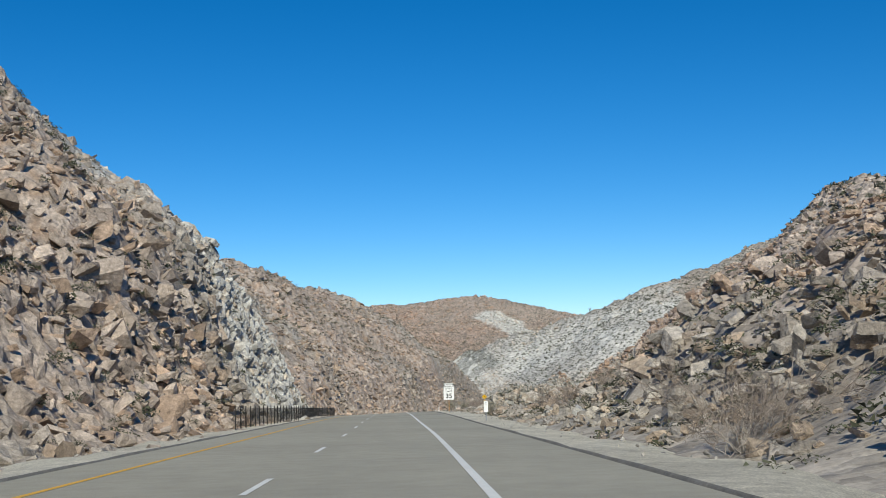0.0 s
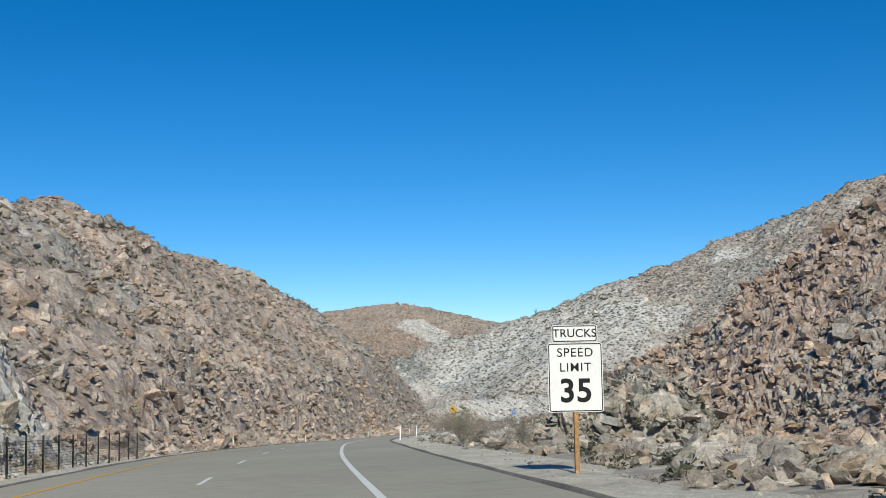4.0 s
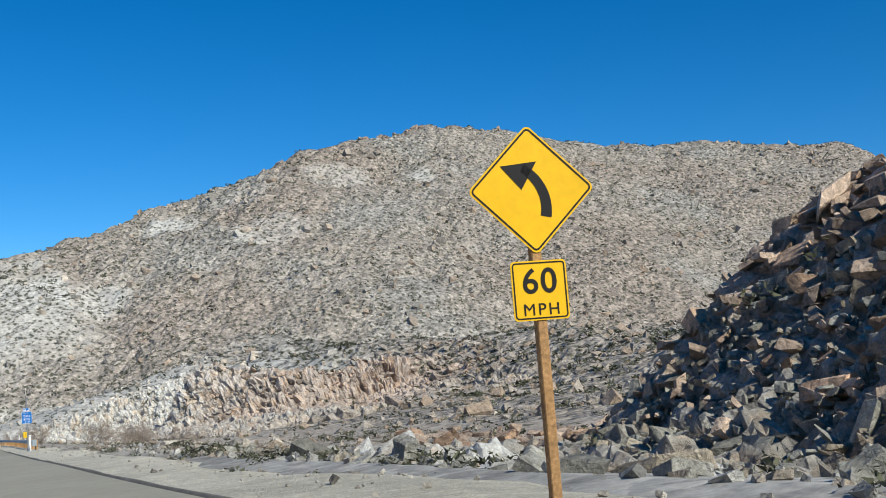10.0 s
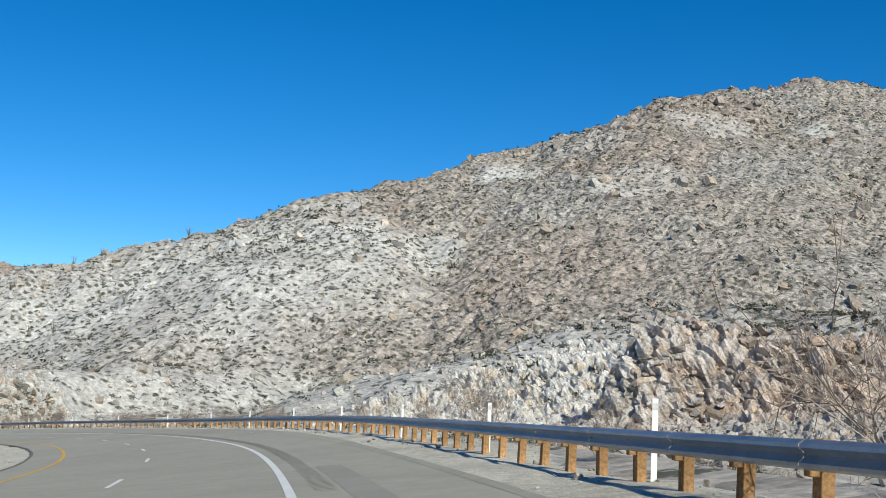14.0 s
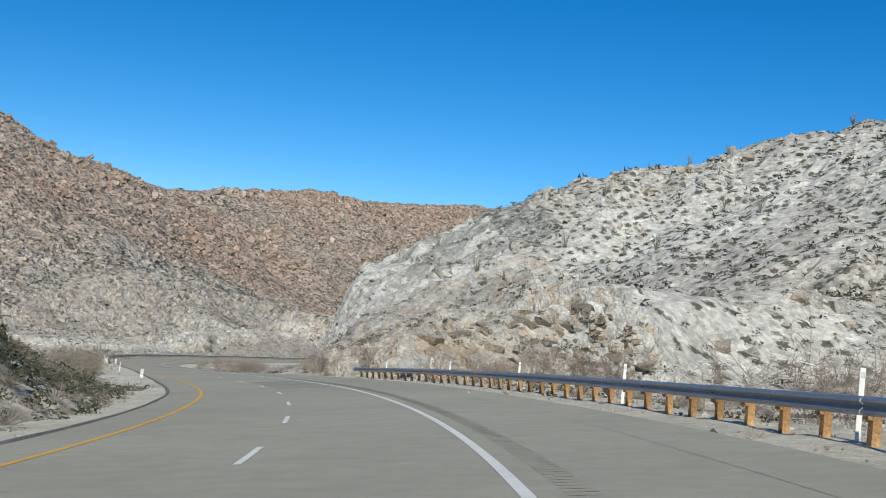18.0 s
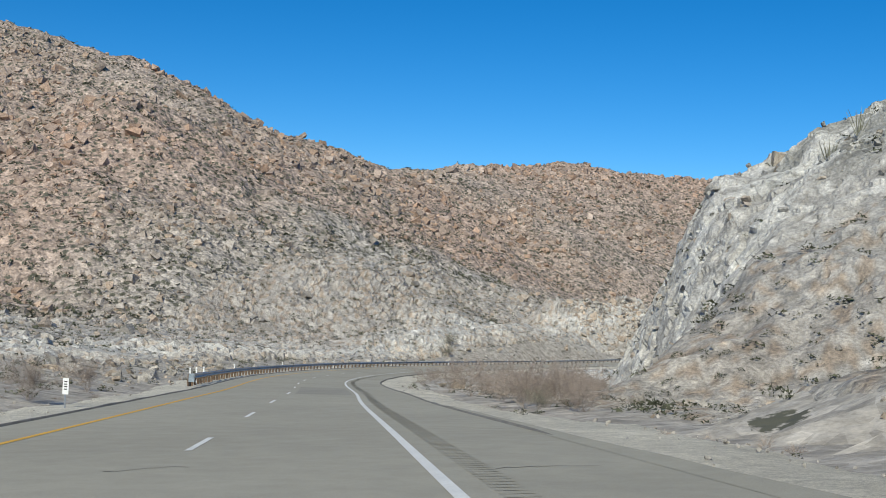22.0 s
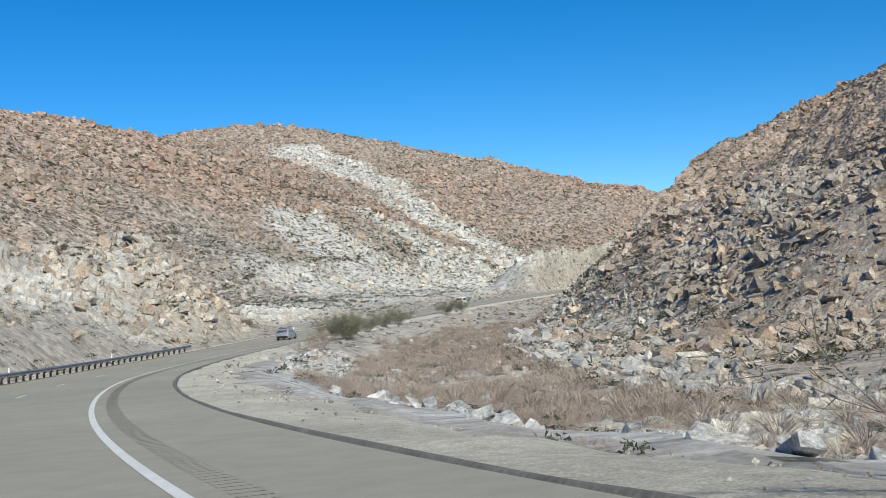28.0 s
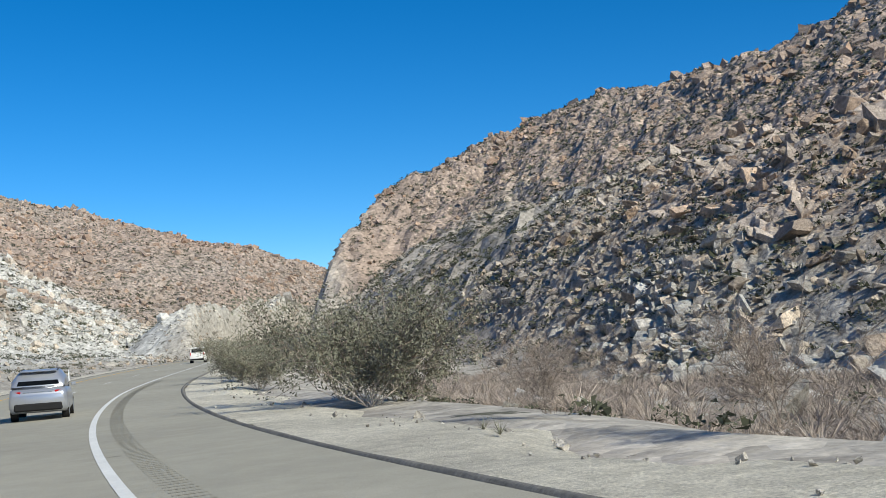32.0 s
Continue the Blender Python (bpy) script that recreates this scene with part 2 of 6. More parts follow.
# ---- the lie of the land ----
def spline(rows, step):
    """A smooth curve through rows, with a point about every step metres."""
    rows = np.array(rows, float)
    rows = np.vstack([2 * rows[0] - rows[1], rows, 2 * rows[-1] - rows[-2]])
    out = []
    for a, b, c, d in zip(rows, rows[1:], rows[2:], rows[3:]):
        n = max(2, int(np.hypot(*(c - b)[:2]) / step))
        u = np.arange(n)[:, None] / n
        out.append(b + 0.5 * u * (c - a + u * (2 * a - 5 * b + 4 * c - d + u * (3 * (b - c) + d - a))))
    return np.vstack(out)


_r = np.array(ROAD)
_back = 2 * _r[0] - _r[1]
LINE = spline([2 * _back - _r[0], _back] + ROAD, 2.0)
LINE[:, 3] = np.convolve(np.pad(LINE[:, 3], 20, "edge"), np.ones(41) / 41, "valid")
_d = np.diff(LINE[:, :2], axis=0)
STATION = np.r_[0, np.cumsum(np.hypot(_d[:, 0], _d[:, 1]))]
STATION -= STATION[np.hypot(LINE[:, 0] - ROAD[0][0], LINE[:, 1] - ROAD[0][1]).argmin()]
_d = np.gradient(LINE[:, :2], axis=0)
RIGHT = np.stack([_d[:, 1], -_d[:, 0]], -1) / np.hypot(_d[:, 0], _d[:, 1])[:, None]
# small sideways wander of the painted lane
_sway = np.array([(0, 0.1), (45, 0.1), (71, 0.0), (150, 0.15), (207, 0.05), (236, -0.15), (316, 0.1), (350, -0.15), (362, -0.2), (389, 0.2), (465, 0.28), (521, 0.2), (551, 0.08),
                  (579, -0.09), (606, -0.3), (633, 0.1), (661, 0.45), (690, 0.23), (718, -0.25), (760, -0.3), (805, -0.35), (835, -0.72), (864, -0.48), (892, -0.13), (930, 0.0)])
_wander = np.interp(STATION, _sway[:, 0], _sway[:, 1])
_wander = np.convolve(np.pad(_wander, 4, "edge"), np.ones(9) / 9, "valid")
LINE[:, :2] += RIGHT * _wander[:, None]


def on_road(s, d, h=0.0):
    """World places for stations s (metres along), d metres right of the white line, h metres above the road's plane."""
    s, d, h = np.broadcast_arrays(np.asarray(s, float), np.asarray(d, float), np.asarray(h, float))
    x, y, z, f, rx, ry = (np.interp(s, STATION, c) for c in (*LINE.T, *RIGHT.T))
    return np.stack([x + d * rx, y + d * ry, z - f * d.clip(-12, 9) + h], -1)


def road_turn(s):
    """The road's heading at a station, in degrees to the left of +y."""
    rx, ry = (np.interp(s, STATION, c) for c in RIGHT.T)
    return math.degrees(math.atan2(ry, rx))


def road_frame(x, y):
    """Station, metres to the right of the white line, and the road's height there."""
    q = np.stack([x, y], -1).reshape(-1, 2).astype(np.float32)
    best = np.empty(len(q), int)
    line = LINE[::3, :2].astype(np.float32)
    for n in range(0, len(q), 20000):
        p = q[n : n + 20000]
        best[n : n + 20000] = ((p[:, None, 0] - line[:, 0]) ** 2 + (p[:, None, 1] - line[:, 1]) ** 2).argmin(1) * 3
    best = best.clip(1, len(LINE) - 2)
    off = q - LINE[best, :2]
    ahead = np.stack([-RIGHT[best, 1], RIGHT[best, 0]], -1)
    s = STATION[best] + (off * ahead).sum(-1).clip(-6, 6)
    lat = (off * np.stack([np.interp(s, STATION, RIGHT[:, 0]), np.interp(s, STATION, RIGHT[:, 1])], -1)).sum(-1)
    side = np.sign(lat + 1e-9)
    lat = np.where(np.abs(lat) < 20, lat, side * np.hypot(off[:, 0], off[:, 1]))
    z = np.interp(s, STATION, LINE[:, 2]) - np.interp(s, STATION, LINE[:, 3]) * lat.clip(-12, 9)
    return (v.reshape(np.shape(x)) for v in (s, lat, z))


def grain(x, y, size, seed=0):
    """Smooth value noise, -1 to 1, with lumps of about the given size."""
    u, v = np.asarray(x) / size + 37.3 * seed, np.asarray(y) / size - 11.7 * seed
    i, j = np.floor(u).astype(np.int64), np.floor(v).astype(np.int64)
    fu, fv = u - i, v - j
    fu, fv = fu * fu * (3 - 2 * fu), fv * fv * (3 - 2 * fv)

    def corner(a, b):
        h = (a * 374761393 + b * 668265263 + seed * 974711) & 0xFFFFFFFF
        h = ((h ^ (h >> 13)) * 1274126177) & 0xFFFFFFFF
        return ((h ^ (h >> 16)) & 0xFFFF) / 32767.5 - 1

    low = corner(i, j) * (1 - fu) + corner(i + 1, j) * fu
    high = corner(i, j + 1) * (1 - fu) + corner(i + 1, j + 1) * fu
    return low * (1 - fv) + high * fv


# Crests of the hills: slope of the flanks, how rounded the top is, and the crest's places
RIDGES = {
    "left_boulders": (0.85, 5, [(-60, -30, 28.0), (-78, 60, 41.0), (-72, 88, 33.5), (-60, 112, 14.4)]),
    "left_white_cut": (1.7, 2, [(-45, 100, 3.0), (-51, 120, 4.0), (-58, 140, 3.0), (-64, 160, -3.0)]),
    "left_long": (0.68, 10, [(-130, 180, 28.7), (-125, 280, 21.7), (-122, 356, 16.5), (-135, 430, 5.0), (-160, 500, -12.0)]),
    "left_toe": (1.1, 3, [(-86, 200, -2.0), (-94, 244, 0.0), (-95, 300, -4.0), (-92, 350, -10.0)]),
    "left_mountain": (0.5, 14, [(-640, 800, 94.6), (-494, 900, 51.5), (-463, 918, 33.8), (-430, 1010, 15.5), (-391, 1122, 29.9), (-330, 1230, 27.4)]),
    "left_spur": (0.5, 10, [(-420, 840, 22.0), (-395, 818, 12.0), (-340, 880, -20.0)]),
    "left_far": (0.5, 14, [(-330, 1230, 24.0), (-285, 1330, 22.0), (-225, 1400, 10.0), (-150, 1420, -15.0)]),
    "left_back": (0.45, 14, [(-600, 1450, 46), (-284, 1504, 63), (-150, 1500, 34), (20, 1480, -12)]),
    "left_mound": (0.4, 5, [(-91.4, 469.3, -22.1), (-96.2, 486.4, -22.8), (-103.6, 503.3, -24.6), (-109.1, 517.2, -27.2), (-116.7, 532.1, -32.1)]),
    "left_outcrop": (0.75, 3, [(-268, 868, -40.0), (-258, 888, -41.0), (-252, 905, -45.0), (-246, 922, -51.0)]),
    "left_bank": (0.5, 4, [(-268, 775, -46.0), (-264, 810, -47.5), (-262, 850, -47.0)]),
    "right_boulders": (1.0, 5, [(90, 60, 45.0), (76.5, 184.5, 17.1), (30.9, 237.2, 30.1), (7.3, 241.7, 13.4), (-16, 258.9, -0.9), (-17.4, 290.9, -5.2), (-31, 303.6, -19.3)]),
    "right_bench": (0.8, 4, [(30, 100, 11.0), (18, 180, 4.5), (8, 215, -2.1)]),
    "right_cut": (1.9, 1.5, [(-28.6, 166.6, -3.6), (-23.9, 167.1, -4.7), (-24.6, 205.1, -3.2), (-31.3, 233.3, -11.1), (-32, 247.8, -13), (-29.8, 257.4, -11.4), (-34, 285, -17.5), (-36.2, 312.8, -21.5)]),
    "right_outcrop": (2.0, 1.5, [(-7, 487, -11.8), (8, 476, -10.8), (26, 471, -10.8), (50, 474, -11.5)]),
    "right_spur": (1.7, 2, [(-104, 565, -31.5), (-96, 573, -26.0), (-87, 588, -23.0), (-78, 612, -20.0)]),
    "right_terrace": (0.35, 8, [(60, 380, -10.0), (60, 480, -8.0), (20, 560, -8.0)]),
    "right_mountain": ((1.0, 0.56), 12, [(-135, 720, -15.3), (-114, 734.8, 5.7), (-22, 745, 37.3), (50, 790, 66.1), (120, 810, 97.0), (200, 850, 121.0), (330, 860, 116.1), (470, 820, 115.8)]),
    "right_cliff": (1.84, 1.0, [(-150.5, 700, -31.4), (-161.5, 717.4, -27.4), (-174.5, 721.3, -38.0), (-174.9, 737.8, -27.2), (-162.2, 725.8, -13.3), (-148.5, 742.9, -1.3)]),
    "right_last": (0.62, 10, [(60, 900, 70.4), (-4, 1097, 20.3), (9, 1190, 34.7), (-60, 1180, 2.7), (-108, 1160, -16.3)]),
    "right_last_low": (0.75, 5, [(-150, 830, -30.0), (-166, 887, -38.0), (-150, 950, -34.0), (-110, 1080, -30.0)]),
}


def land(x, y, ridges=RIDGES, rough=1.0, frame=None):
    """The height of the ground."""
    s, d, zr = road_frame(x, y) if frame is None else frame
    out = np.abs(d + 3.5) - 8.5
    wash = np.interp(s, [100, 150, 330, 400, 560, 600, 690, 735, 930, 1000], [0.3, 1.2, 1.5, 1.8, 1.0, 0.2, 0.4, 3.4, 1.7, 1.5])
    right = -wash * np.clip((d - 6) / 9, 0, 1) ** 1.2 + 0.10 * (d - 38).clip(0) + 0.004 * grain(x, y, 30, 3) * d.clip(0, 60)
    left = 0.08 * (-d - 14).clip(0)
    z = zr + np.where(d > 0, right, left)
    z = z + rough * (out / 12).clip(0, 1) * (0.5 * grain(x, y, 9, 4) + 0.25 * grain(x, y, 4, 5))
    hill = np.full(np.shape(z), -1e3)
    for slope, top, crest in ridges.values():
        for (ax, ay, az), (bx, by, bz) in zip(crest, crest[1:]):
            ux, uy = bx - ax, by - ay
            u = (((x - ax) * ux + (y - ay) * uy) / (ux * ux + uy * uy)).clip(0, 1)
            far = np.hypot(x - ax - u * ux, y - ay - u * uy)
            if isinstance(slope, tuple):
                flank = np.where(ux * (y - ay) - uy * (x - ax) > 0, slope[0], slope[1])
            else:
                flank = slope
            hill = np.maximum(hill, az + u * (bz - az) - flank * (np.sqrt(far * far + top * top) - top))
    apron = zr + (0.55 * (d - 9.5)).clip(-9, 14) - 0.6 * (598 - s).clip(0) - 0.7 * (s - 622).clip(0)
    first = zr + (0.5 * (d - 7.5)).clip(-9, 14) - 0.35 * (s - 85).clip(0)
    hill = np.where(d > 4, np.maximum(hill, np.maximum(apron, first)), hill)
    hill = hill + rough * (2.5 * grain(x, y, 42, 6) + 1.7 * grain(x, y, 17, 7) + 0.8 * grain(x, y, 7, 8))
    toe = np.where(
        d > 0,
        d - np.interp(s, [0, 60, 110, 150, 200, 250, 275, 300, 330, 440, 545, 565, 600, 650, 700, 770, 900, 1000, 1100], [7, 7.5, 12, 10, 8.5, 8.5, 10, 12.5, 22, 40, 24, 9.5, 9, 10, 28.5, 30, 30, 16, 12]),
        -d - np.interp(s, [0, 60, 160, 200, 330, 440, 475, 488, 552, 570, 620, 700, 780, 950, 1000, 1200], [13, 12, 12.5, 17, 20, 24, 24, 11, 11, 40, 40, 22, 15, 15, 16, 14]),
    )
    hill = np.minimum(hill, zr + np.where(d > 0, np.interp(s, [0, 115, 150, 640, 665, 696, 714, 770, 800], [1.25, 1.25, 2.6, 2.6, 0.6, 1.39, 2.6, 1.84, 2.6]), 2.6) * toe)
    steep = ((hill - zr) / (np.abs(d) + 1.0) - 0.12).clip(0, 0.35) * 2.5
    hill = hill + rough * steep * (1.6 * np.round(1.6 * grain(x, y, 6.5, 9)) / 1.6 + 1.0 * np.round(1.5 * grain(x, y, 4.2, 10)))
    blend = (0.5 + 0.5 * (hill - z) / 4.0).clip(0, 1)
    z = z + (hill - z) * blend + 4.0 * blend * (1 - blend) * 0.5
    keep = np.clip((out + 0.5) / 7, 0, 1)
    return zr * (1 - keep) + z * keep - 0.35 * (1 - np.clip((out - 0.5) / 3, 0, 1))


# ---- mesh helpers ----
def mesh_of(name, verts, faces, mat, smooth=False):
    """One mesh from an array of places and an array of triangles or of quads."""
    verts, faces = np.asarray(verts, np.float32), np.asarray(faces, np.int32)
    m = bpy.data.meshes.new(name)
    m.vertices.add(len(verts))
    m.vertices.foreach_set("co", verts.ravel())
    k = faces.shape[1]
    m.loops.add(faces.size)
    m.loops.foreach_set("vertex_index", faces.ravel())
    m.polygons.add(len(faces))
    m.polygons.foreach_set("loop_start", np.arange(0, faces.size, k, dtype=np.int32))
    m.polygons.foreach_set("use_smooth", np.full(len(faces), smooth))
    m.materials.append(mat)
    m.update(calc_edges=True)
    return m


def colour_points(m, colours, cover=None):
    a = m.color_attributes.new("geology", "FLOAT_COLOR", "POINT")
    a.data.foreach_set("color", np.c_[colours, np.ones(len(colours)) if cover is None else cover].astype(np.float32).ravel())


def part(name, bm, mat, parent, label="", smooth=False):
    """Links a bmesh as one mesh object under a thing or a part."""
    m = bpy.data.meshes.new(name)
    bm.to_mesh(m)
    bm.free()
    m.materials.append(mat)
    m.polygons.foreach_set("use_smooth", [smooth] * len(m.polygons))
    ob = new(name, m)
    ob.parent = parent
    if label:
        ob["label"] = label
    return ob


def box(bm, size, at=(0, 0, 0), turn=None, bevel=0.0):
    """Adds a box of that size, centred at a place."""
    m = Matrix.Translation(at) @ (turn or Matrix()) @ Matrix.Diagonal((*size, 1))
    made = bmesh.ops.create_cube(bm, size=1, matrix=m)
    if bevel:
        edges = {e for v in made["verts"] for e in v.link_edges}
        bmesh.ops.bevel(bm, geom=list(edges), offset=bevel, segments=1, affect="EDGES", profile=0.5)
    return bm


def rod(bm, a, b, r0, r1=None, sides=8):
    """Adds a tapered rod from a to b."""
    a, b = Vector(a), Vector(b)
    m = Matrix.Translation((a + b) / 2) @ (b - a).to_track_quat("Z", "Y").to_matrix().to_4x4()
    bmesh.ops.create_cone(bm, cap_ends=True, segments=sides, radius1=r0, radius2=r0 if r1 is None else r1, depth=(b - a).length, matrix=m)
    return bm


def strip(name, mat, s0, s1, d0, d1, lift, step=2.0, across=1, shape=None, uneven=0.0, shift=None):
    """A band along the road from station s0 to s1 between d0 and d1; shape gives height over the road for d and s."""
    s = np.linspace(s0, s1, max(2, int((s1 - s0) / step) + 1))
    d = np.linspace(d0, d1, across + 1)
    S, Dd = np.meshgrid(s, d, indexing="ij")
    P = on_road(S, Dd if shift is None else Dd + shift(S), lift if shape is None else shape(S, Dd))
    if uneven:
        P[..., 2] += uneven * grain(P[..., 0], P[..., 1], 1.3, 21)
    n, k = S.shape
    i = np.arange((n - 1) * k).reshape(n - 1, k)[:, :-1].ravel()
    f = np.stack([i, i + 1, i + k + 1, i + k], -1)
    return mesh_of(name, P.reshape(-1, 3), f, mat, True)


# ---- colours of the rock, by place ----
TAN, RUST, GREY, CHALK, DUST = (np.array(c) for c in ((0.43, 0.355, 0.30), (0.325, 0.235, 0.185), (0.345, 0.328, 0.30), (0.55, 0.54, 0.505), (0.35, 0.31, 0.268)))


def band(v, low, high):
    u = ((v - low) / (high - low)).clip(0, 1)
    return u * u * (3 - 2 * u)


def near_line(x, y, points):
    """Distance from the broken line through the points."""
    out = np.full(np.shape(x), 1e4)
    for (ax, ay), (bx, by) in zip(points, points[1:]):
        ux, uy = bx - ax, by - ay
        u = (((x - ax) * ux + (y - ay) * uy) / (ux * ux + uy * uy)).clip(0, 1)
        out = np.minimum(out, np.hypot(x - ax - u * ux, y - ay - u * uy))
    return out


def geology(x, y, frame=None):
    """The colour of the ground and of the stones on it."""
    s, d, zr = road_frame(x, y) if frame is None else frame
    w = 8 * grain(x, y, 26, 31) + 4 * grain(x, y, 9, 32)
    c = np.empty((*np.shape(x), 3))
    c[...] = DUST

    def lay(colour, amount):
        c[...] = c + (colour - c) * amount[..., None]

    lay(GREY, band(grain(x, y, 34, 33) + 0.5 * grain(x, y, 11, 34), -0.2, 0.5) * 0.7)
    # the left mountain: rusty above, grey scree below
    left = (d < 0) & (s > 600)
    lay(RUST * 0.75 + TAN * 0.35, left * band(-d + 1.5 * w, 70, 125) * (0.75 + 0.35 * grain(x, y, 50, 35)).clip(0, 1))
    lay(GREY * 1.12, left * band(90 + w + d, -20, 40) * 0.75)
    # the white slides down the last left hill
    lay(CHALK, band(34 + w - near_line(x, y, [(-205, 1235), (-180, 1200), (-172, 1170)]), -4, 6) * 0.95)
    lay(CHALK * 0.97, band(17 + 0.8 * w - near_line(x, y, [(-240, 1052), (-214, 1080), (-190, 1120), (-178, 1170)]), -4, 5) * 0.9)
    lay(CHALK * 0.95, left * (s > 960) * band(48 + w + d, -6, 8) * 0.75)
    lay(CHALK * 0.9, left * band(-d, 10, 16) * band(38 + w + d, -4, 8) * 0.8)
    lay(CHALK, band(21 + 0.9 * w - near_line(x, y, [(-258, 1432), (-217, 1409), (-192, 1338), (-168, 1330), (-151, 1300), (-160, 1200)]), -4, 5) * 0.9)
    lay(CHALK, band(27 + w - near_line(x, y, [(-236, 1140), (-222, 1118), (-198, 1112), (-172, 1150)]), -4, 6) * 0.85)
    # boulder hills either side of the start
    first = s < 345
    lay(TAN, first * (np.abs(d) > 12) * band(grain(x, y, 21, 36) + 0.4 * grain(x, y, 7, 37), -0.5, 0.3) * 0.8)
    lay(RUST * 0.6 + TAN * 0.4, first * (d > 25) * band(grain(x, y, 16, 38), -0.3, 0.4) * 0.7)
    lay(np.array((0.27, 0.265, 0.25)), (d > 0) * band(s, 185, 205) * band(345 - s, 0, 30) * band(30 - d + 0.6 * w, -3, 5) * 0.85)
    lay(CHALK * 0.93, (d < 0) * band(s, 92, 104) * band(172 - s, 0, 12) * band(34 + d + 0.5 * w, -2, 6) * 0.9)
    lay(RUST * 0.4 + DUST * 0.6, (d < -30) * (s < 480) * band(grain(x, y, 30, 39), -0.2, 0.5) * 0.6)
    # the pale foot of the right mountain, and its white scars
    pale = band(60 + w - np.hypot((x + 70) / 1.5, y - 690), -8, 40) * (d > 12) * (s > 400)
    lay(CHALK * 0.97, pale * (0.72 + 0.3 * grain(x, y, 18, 40)).clip(0, 1))
    for px, py, r in ((119, 769, 17), (75, 765, 12), (40, 754, 12), (-22, 729, 7), (71, 718, 13), (0, 696, 14), (-14, 712, 7), (189, 720, 8), (165, 770, 9)):
        lay(CHALK, band(r + 0.8 * w - np.hypot(x - px, (y - py) * 1.2), -5, 5) * 0.8)
    lay(RUST * 0.5 + DUST * 0.5, (d > 120) * (x > -10) * band(grain(x, y, 45, 41), -0.1, 0.5) * 0.5)
    lay(TAN * 0.75 + RUST * 0.25, band(30 + w - np.hypot(x - 12, y - 478), -4, 8) * 0.85)
    # the grey cliff by the bend, with chalky veins
    cliff = (d > 12) * (d < 75) * band(s, 690, 705) * band(800 - s, 0, 20)
    lay(np.array((0.29, 0.293, 0.272)), cliff * 0.9)
    # the last right hill: red-brown above, grey at the foot
    last = (d > 40) * (s > 850)
    lay(RUST * 0.6 + TAN * 0.4, last * band(d + w, 55, 95) * 0.8)
    lay(TAN, last * band(22 + w - np.hypot((x + 165) / 1.6, (y - 885) / 1.6), -3, 8) * 0.75)
    lay(np.array((0.42, 0.405, 0.375)), band(d, 5, 8) * band(44 + w - d, -3, 6) * (s > 690) * band(955 - s, 0, 20) * 0.85)
    lay(RUST * 0.6 + TAN * 0.4, (d > 10) * band(52 + w - near_line(x, y, [(-108, 1160), (-60, 1180)]), -4, 10) * 0.85)
    lay(np.array((0.36, 0.35, 0.325)), (d > 9) * (d < 60) * band(s, 590, 605) * band(700 - s, 0, 15) * (0.75 + 0.3 * grain(x, y, 12, 44)).clip(0, 1))
    lay(np.array((0.29, 0.275, 0.235)), band(16 + 0.5 * w - np.hypot(x + 97, y - 572), -2, 3) * (d > 8) * 0.8)
    lay(CHALK * 0.93, (d > 22) * band(s, 452, 492) * band(610 - s, 0, 20) * band(105 + w - d, -5, 10) * 0.8)
    # white broken rock banked below the shoulder
    lay(np.array((0.51, 0.51, 0.50)), (band(s, 730, 740) * band(894 - s, 0, 14) + band(s, 198, 212) * band(318 - s, 0, 20)) * band(d, 7.0, 8.6) * band(13 + 0.4 * w - d, -2, 3) * 0.9)
    lay(np.array((0.43, 0.415, 0.375)), (d < -10) * (d > -32) * band(s, 480, 488) * band(562 - s, 0, 10) * 0.9)
    # sand in the wash and beside the road
    lay(np.array((0.42, 0.39, 0.34)), (1 - band(s, 712, 730) * band(890 - s, 0, 20) * (d < 17)) * (1 - band(s, 198, 212) * band(318 - s, 0, 20)) * band(d, 4, 8) * band(26 + 0.5 * w - d, -3, 6) * (1 - band(130 - s, 0, 25) * band(d, 6.5, 8.5)) * 0.75)
    lay(np.array((0.35, 0.315, 0.265)), (d < 0) * band(24 + d + 0.4 * w, -4, 6) * (s > 430) * 0.7)
    return c


# ---- the ground ----
CELL = 2.4
_x, _y = np.arange(-640, 480.1, CELL), np.arange(-130, 1570.1, CELL)
GX, GY = np.meshgrid(_x, _y, indexing="ij")
GFRAME = tuple(road_frame(GX, GY))
GZ = land(GX, GY, frame=GFRAME)
_lumps = np.random.default_rng(3)
_far = band(np.abs(GFRAME[1] + 3.5), 14, 30)
_steep = np.hypot(*np.gradient(GZ, CELL))
GCOL = geology(GX, GY, GFRAME)
_skin = (GFRAME[0] < 440) | (GFRAME[1] > 12) & (GFRAME[0] > 685) & (GFRAME[0] < 1010)
_skin = np.where(_skin & (np.abs(GFRAME[1]) < 70), 0.25, 1.0)
GZ = GZ + np.where(GCOL.mean(-1) > 0.41, 0.3, 1.0) * _skin * _far * (0.15 + 0.65 * band(_steep, 0.1, 0.6)) * _lumps.uniform(-1, 1, GZ.shape) * (0.75 + 0.5 * grain(GX, GY, 20, 15))
_i = np.arange((len(_x) - 1) * len(_y)).reshape(len(_x) - 1, len(_y))[:, :-1].ravel()
_m = mesh_of("ground", np.stack([GX, GY, GZ], -1).reshape(-1, 3), np.stack([_i, _i + len(_y), _i + len(_y) + 1, _i + 1], -1), GROUND)
